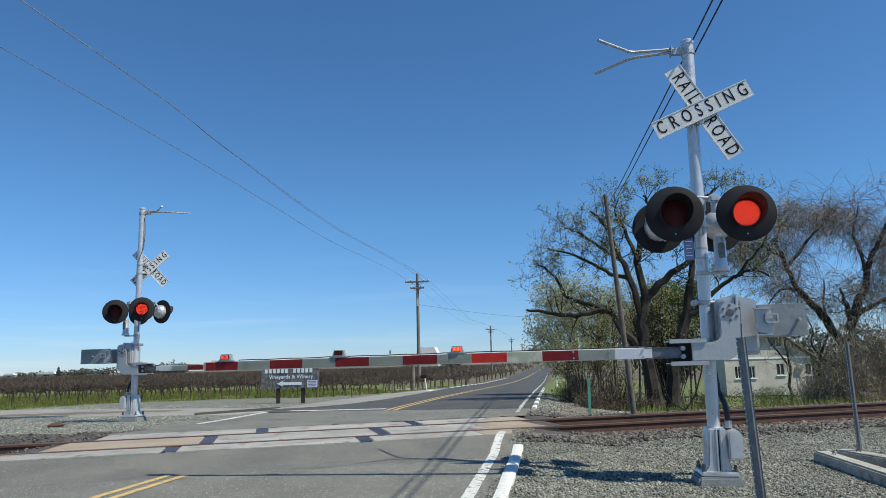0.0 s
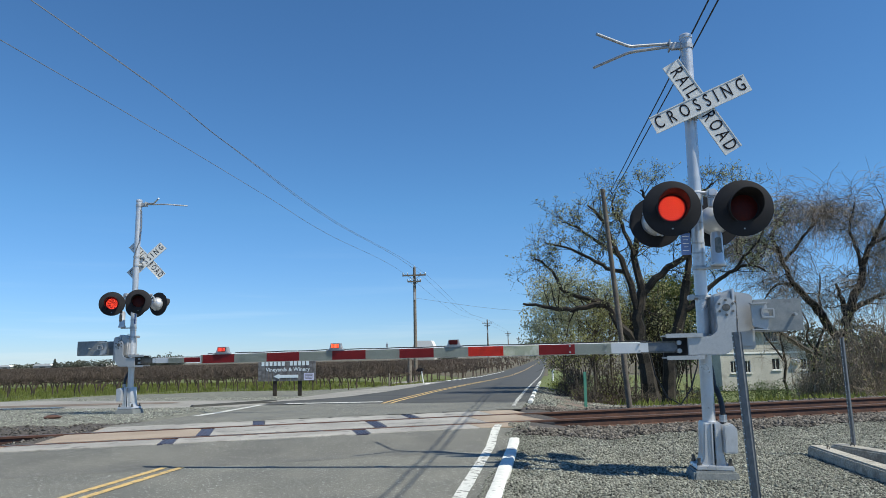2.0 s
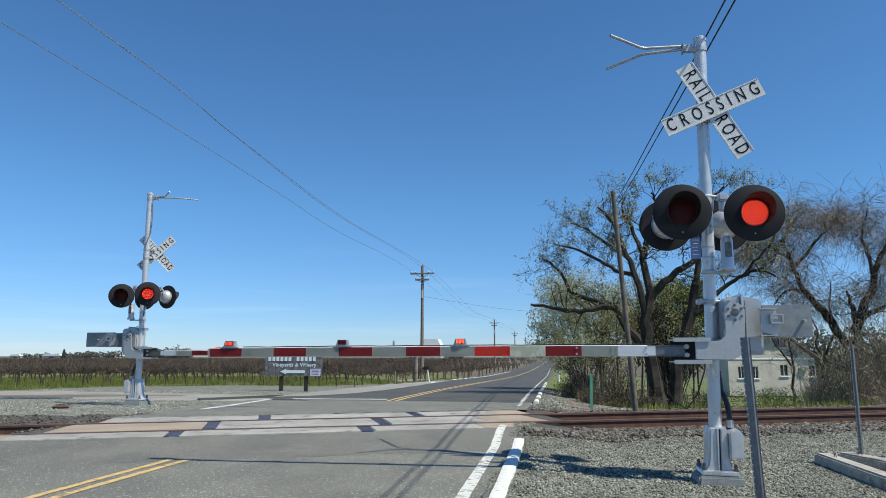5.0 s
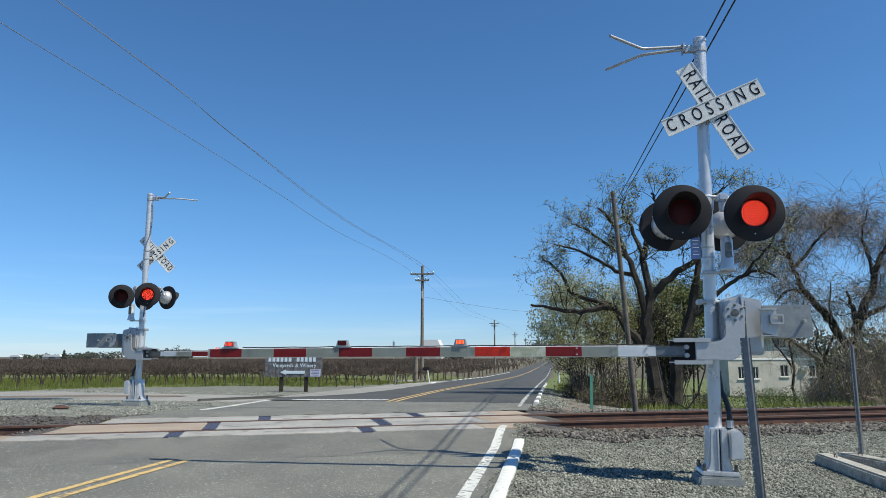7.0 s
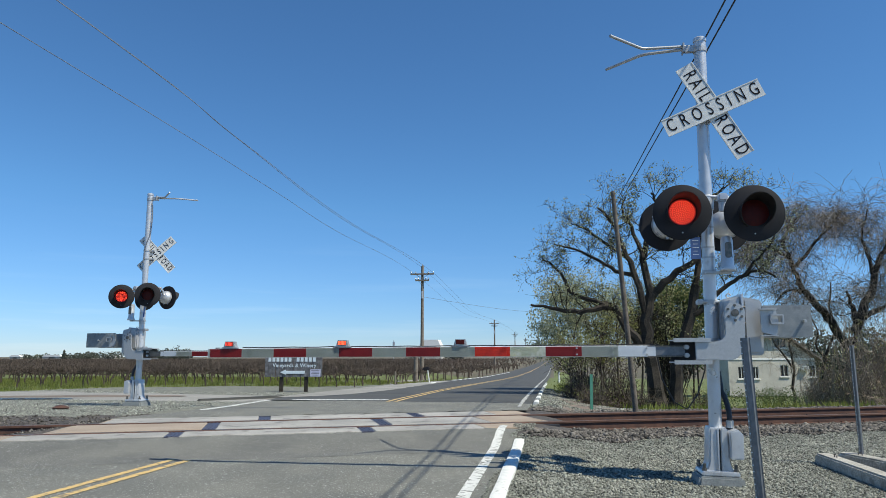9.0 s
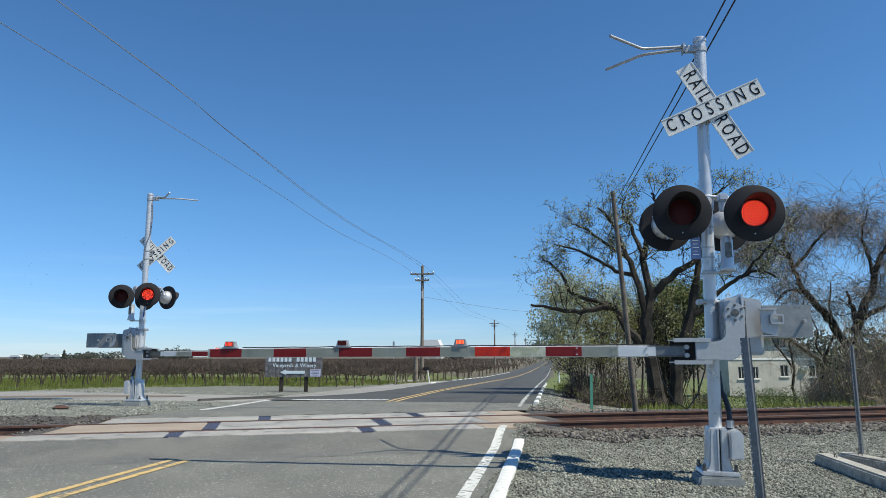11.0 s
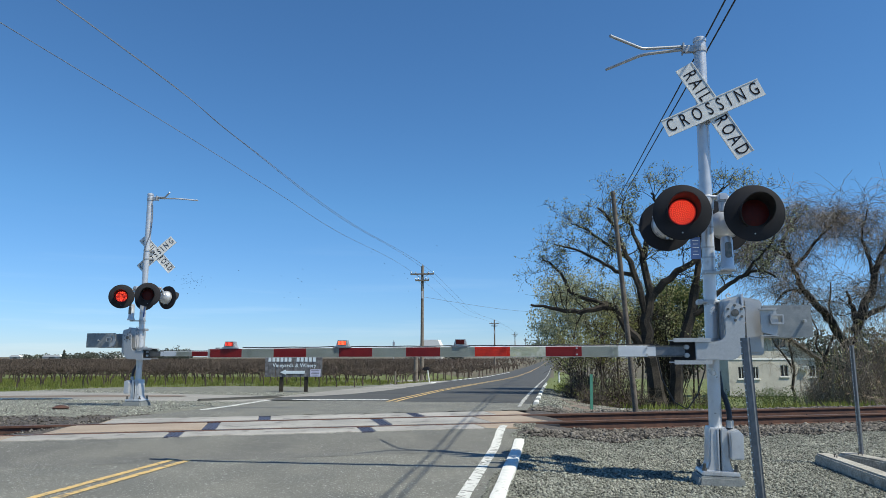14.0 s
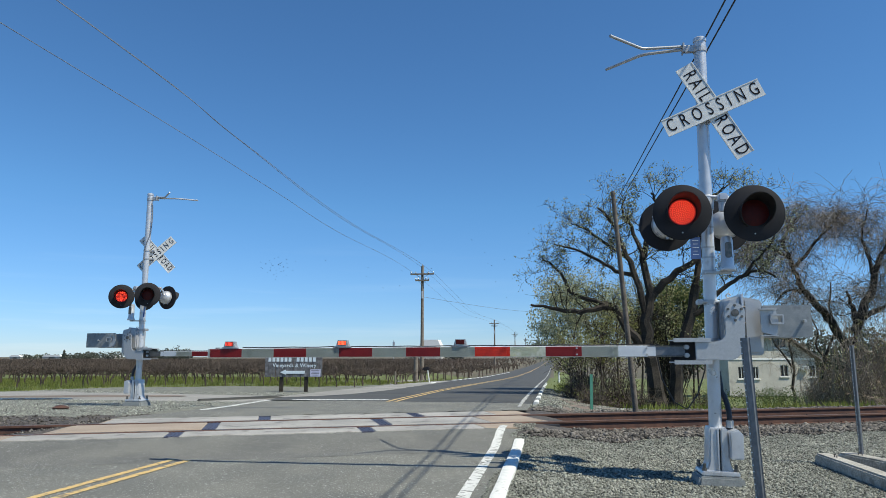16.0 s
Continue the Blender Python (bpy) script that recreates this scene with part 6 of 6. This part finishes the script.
grass("grass", spots_in(34000, -34, -8, 19, 44, lambda x, y: zone(x, y) == 4 and x > -y - 2 and wob(x, y, 0.6) > -0.4, 1), 0.13, "green spring grass between the vines", 1)
grass("grass", spots_in(26000, 0.4, 18, 18, 40, lambda x, y: zone(x, y) == 4 and off_track(x, y) > 3.2, 2), 0.17, "rough green grass below the trees", 2)
grass("grass", spots_in(4000, -9.8, -7.9, 37, 60, lambda x, y: wob(x, y, 0.6) > -0.1, 3), 0.09, "grass strip along the vineyard's edge", 3)


# ---- house ----
def house():
    o = thing("house", "cream two-storey farmhouse with dark windows behind trees", "house", pose(19.3, 65, 0, 0, 0, 14) @ pose(-19.3, 0, 0))
    z0, x0, x1, top = -2.3, 15.3, 23.4, 2.98
    holes = [(17.55, 18.1, -0.75, 0.3), (20.15, 20.9, -0.55, 0.45), (19.75, 20.9, 2.0, 2.85), (16.2, 16.8, -0.75, 0.3), (22.9, 23.5, -0.6, 0.4)]
    bm = bmesh.new()
    xs = sorted({x0, x1, 21.2, *[h[0] for h in holes], *[h[1] for h in holes]})
    zs = sorted({z0, top, 1.0, *[h[2] for h in holes], *[h[3] for h in holes]})
    for a, b in zip(xs, xs[1:]):
        for c, d in zip(zs, zs[1:]):
            if not (a > 21.1 and c > 0.9) and not any(h[0] <= a and b <= h[1] and h[2] <= c and d <= h[3] for h in holes):
                box((a + b) / 2, 0.1, (c + d) / 2, b - a, 0.2, d - c, into=bm)
    bmesh.ops.remove_doubles(bm, verts=bm.verts, dist=1e-4)
    part("front_wall", bm, M_WALL, o)
    part("side_wall", box(x0 + 0.1, 1.5, (z0 + top) / 2, 0.2, 2.6, top - z0), M_WALL, o)
    part("side_wall", box(x1 - 0.1, 1.5, (z0 + 1.0) / 2, 0.2, 2.6, 1.0 - z0), M_WALL, o)
    part("side_wall", box(21.1, 1.5, (1.0 + top) / 2, 0.2, 2.6, top - 1.0), M_WALL, o)
    part("back_wall", box((x0 + 21.2) / 2, 2.9, (z0 + top) / 2, 21.2 - x0, 0.2, top - z0), M_WALL, o)
    part("lean_to_roof", slab([(21.1, 2.75), (23.9, 0.85), (23.9, 0.98), (21.1, 2.90)], -0.5, 3.1), M_ROOF, o, "dark sloping lean-to roof")
    part("gable_panel", slab([(21.2, 1.0), (23.4, 1.0), (21.2, 2.7)], 0.02, 0.18), M_WALL, o)
    roof = bmesh.new()
    pr = [(-0.5, top - 0.1), (1.5, top + 0.4), (3.5, top - 0.1), (3.5, top + 0.1), (1.5, top + 0.6), (-0.5, top + 0.1)]
    a = [roof.verts.new((x0 - 0.4, y, z)) for y, z in pr]
    b = [roof.verts.new((21.4, y, z)) for y, z in pr]
    for i in range(6):
        roof.faces.new((a[i], a[(i + 1) % 6], b[(i + 1) % 6], b[i]))
    roof.faces.new(a)
    roof.faces.new(b[::-1])
    part("roof", roof, M_ROOF, o)
    part("string_course", box((x0 + x1) / 2, -0.03, 1.0, x1 - x0, 0.06, 0.16), M_TRIM, o)
    for i in range(7):
        part("siding_board", box((x0 + 21.2) / 2 if i not in (3, 4, 5, 6) else (x0 + 19.6) / 2, -0.012, 1.22 + 0.26 * i, (21.2 - x0) if i not in (3, 4, 5, 6) else 19.6 - x0, 0.02, 0.235, into=None), M_WALL, o)
    for hx0, hx1, hz0, hz1 in holes:
        w = part("window", box((hx0 + hx1) / 2, 0.12, (hz0 + hz1) / 2, hx1 - hx0 + 0.02, 0.02, hz1 - hz0 + 0.02), M_GLASS, o, "dark window")
        fr = bmesh.new()
        for x in (hx0, (hx0 + hx1) / 2, hx1):
            box(x, 0.06, (hz0 + hz1) / 2, 0.045 if x != (hx0 + hx1) / 2 else 0.025, 0.08, hz1 - hz0, into=fr)
        for z in (hz0, hz1):
            box((hx0 + hx1) / 2, 0.06, z, hx1 - hx0, 0.08, 0.06, into=fr)
        part("frame", fr, M_TRIM, w)
        part("sill", box((hx0 + hx1) / 2, -0.05, hz0 - 0.06, hx1 - hx0 + 0.2, 0.12, 0.06), M_TRIM, w)
    ac = part("air_conditioner", box(22.4, -0.15, 0.15, 0.6, 0.4, 0.4, 0.03), M_TRIM, o)
    grl = bmesh.new()
    for i in range(6):
        box(22.4, -0.355, 0.02 + 0.05 * i, 0.5, 0.01, 0.02, into=grl)
    part("grille", grl, M_STEEL, ac)


house()

# ---- the distance ----
for k, (x, y, wx, h, seed) in enumerate(((-318, 420, 8, 5.4, 1), (-301, 420, 11, 6.2, 2), (-258, 420, 12, 8.5, 3), (-249, 420, 9, 7.5, 4), (-376, 440, 16, 4.2, 5), (-350, 440, 14, 4.4, 6), (-285, 440, 20, 3.8, 7), (-268, 450, 12, 4.2, 10), (-95, 480, 16, 8, 8), (-70, 480, 8, 6, 9), (-20, 700, 40, 8, 11), (30, 600, 30, 9, 12), (60, 300, 22, 9, 13), (38, 210, 12, 8, 14), (90, 220, 30, 10, 15))):
    g = ground_z(x, y)
    shrub("distant tree clump on the horizon", 100 + seed, [((x + wx * (j - 1) * 0.5, y + j, g + h * 0.45 * (0.8 + 0.2 * j)), (wx * 0.42, 3, h * (0.45 + 0.05 * ((j + seed) % 3)))) for j in range(3)], 900.0 / (wx * h), 0.8, M_FARLEAF if y > 400 else M_DARKLEAF, 4, "tree", M_BARK, "tree", 4)
shrub("dark pointed conifer on the horizon", 140, [((-335.5, 420, -2 + 2.1 * j), (3.3 - 0.95 * j, 2.5 - 0.7 * j, 1.6)) for j in range(4)], 60, 0.7, M_FARLEAF, 4, "tree", M_BARK, "tree", 4)
rng = random.Random(4)
for x, y, w, h in ((-358, 440, 15, 3.4), (-388, 440, 9, 3.2), (-330, 440, 7, 3.2), (-312, 440, 8, 3.3), (-296, 440, 6, 3.2), (-60, 330, 11, 10.3)):
    b = thing("farm_building", "pale distant farm building with a low roof", "building", pose(x, y, ground_z(x, y)), "distant farm buildings")
    part("wall", box(0, 0, h * 0.3, w, 8, h * 0.6), M_WALL, b)
    part("roof", slab([(-w / 2 - 0.4, h * 0.6), (w / 2 + 0.4, h * 0.6), (w / 2 - 1.5, h), (-w / 2 + 1.5, h)], -4.3, 4.3), M_TRIM, b)
    part("window", box(0, -4.05, h * 0.35, w * 0.3, 0.1, h * 0.25), M_GLASS, b)
mast = thing("radio_mast", "thin distant radio mast", "mast", pose(-72, 300, far_drop(300)))
part("lattice", rod((0, 0, 0), (0, 0, 10.5), 0.16, seg=6), M_GALV, mast)
part("head", box(0, 0, 9, 0.9, 0.5, 1.6), M_GALV, mast)


# ---- birds ----
def bird():
    o = thing("bird", "small dark bird of a passing flock", "bird", group="flock of birds")
    part("body", lathe([(0, -0.11), (0.028, -0.055), (0.034, 0.014), (0.014, 0.10), (0, 0.11)], 6, m=pose(0, 0, 0, 0, 90, 0)), M_BIRD, o)
    for s in (-1, 1):
        bm = bmesh.new()
        a = [bm.verts.new(v) for v in ((0.05, s * 0.014, 0.007), (0.014, s * 0.15, 0.055), (-0.055, s * 0.21, 0.07), (-0.05, s * 0.014, 0.0))]
        bm.faces.new(a if s > 0 else a[::-1])
        bmesh.ops.solidify(bm, geom=bm.faces[:], thickness=0.012)
        part("wing", bm, M_BIRD, o)
    return o


BIRDS = []
rng = random.Random(77)
first = bird()
for i in range(64):
    b = first if i == 0 else copy_thing(first, Matrix())
    if i < 44:
        off = (rng.gauss(0, 1.3), rng.gauss(0, 2), rng.gauss(0, 1.2))
    else:
        off = (rng.uniform(8, 62), rng.gauss(0, 8), max(rng.gauss(0, 5.0), -9))
    BIRDS.append((b, off, rng.uniform(-1, 1)))


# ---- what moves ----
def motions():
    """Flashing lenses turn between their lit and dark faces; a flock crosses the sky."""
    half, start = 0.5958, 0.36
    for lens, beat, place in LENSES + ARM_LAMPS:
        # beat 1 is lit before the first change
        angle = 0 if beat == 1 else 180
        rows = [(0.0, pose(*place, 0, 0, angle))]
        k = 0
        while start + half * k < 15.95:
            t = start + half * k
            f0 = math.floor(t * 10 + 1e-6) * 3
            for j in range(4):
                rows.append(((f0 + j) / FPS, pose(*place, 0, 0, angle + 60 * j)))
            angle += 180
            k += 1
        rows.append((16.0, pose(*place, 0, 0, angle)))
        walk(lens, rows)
    for b, (ox, oy, oz), sway in BIRDS:
        rows = []
        for t, x, z in ((0.0, -430, 28), (11.0, -154, 24.8), (11.7, -137, 22.9), (12.0, -130, 21.8), (12.5, -119, 20.1), (13.0, -108, 19.1), (14.0, -87, 19.1), (14.5, -81, 20.4), (15.0, -75, 20.7), (16.0, -65, 22.1)):
            wv = math.sin(t * 1.3 + 6 * sway)
            rows.append((t, pose(x + ox + 1.2 * wv, 150 + oy, z + oz + 0.8 * math.cos(t * 1.1 + 5 * sway), 0, 4 * wv, 6 * sway)))
        walk(b, rows)


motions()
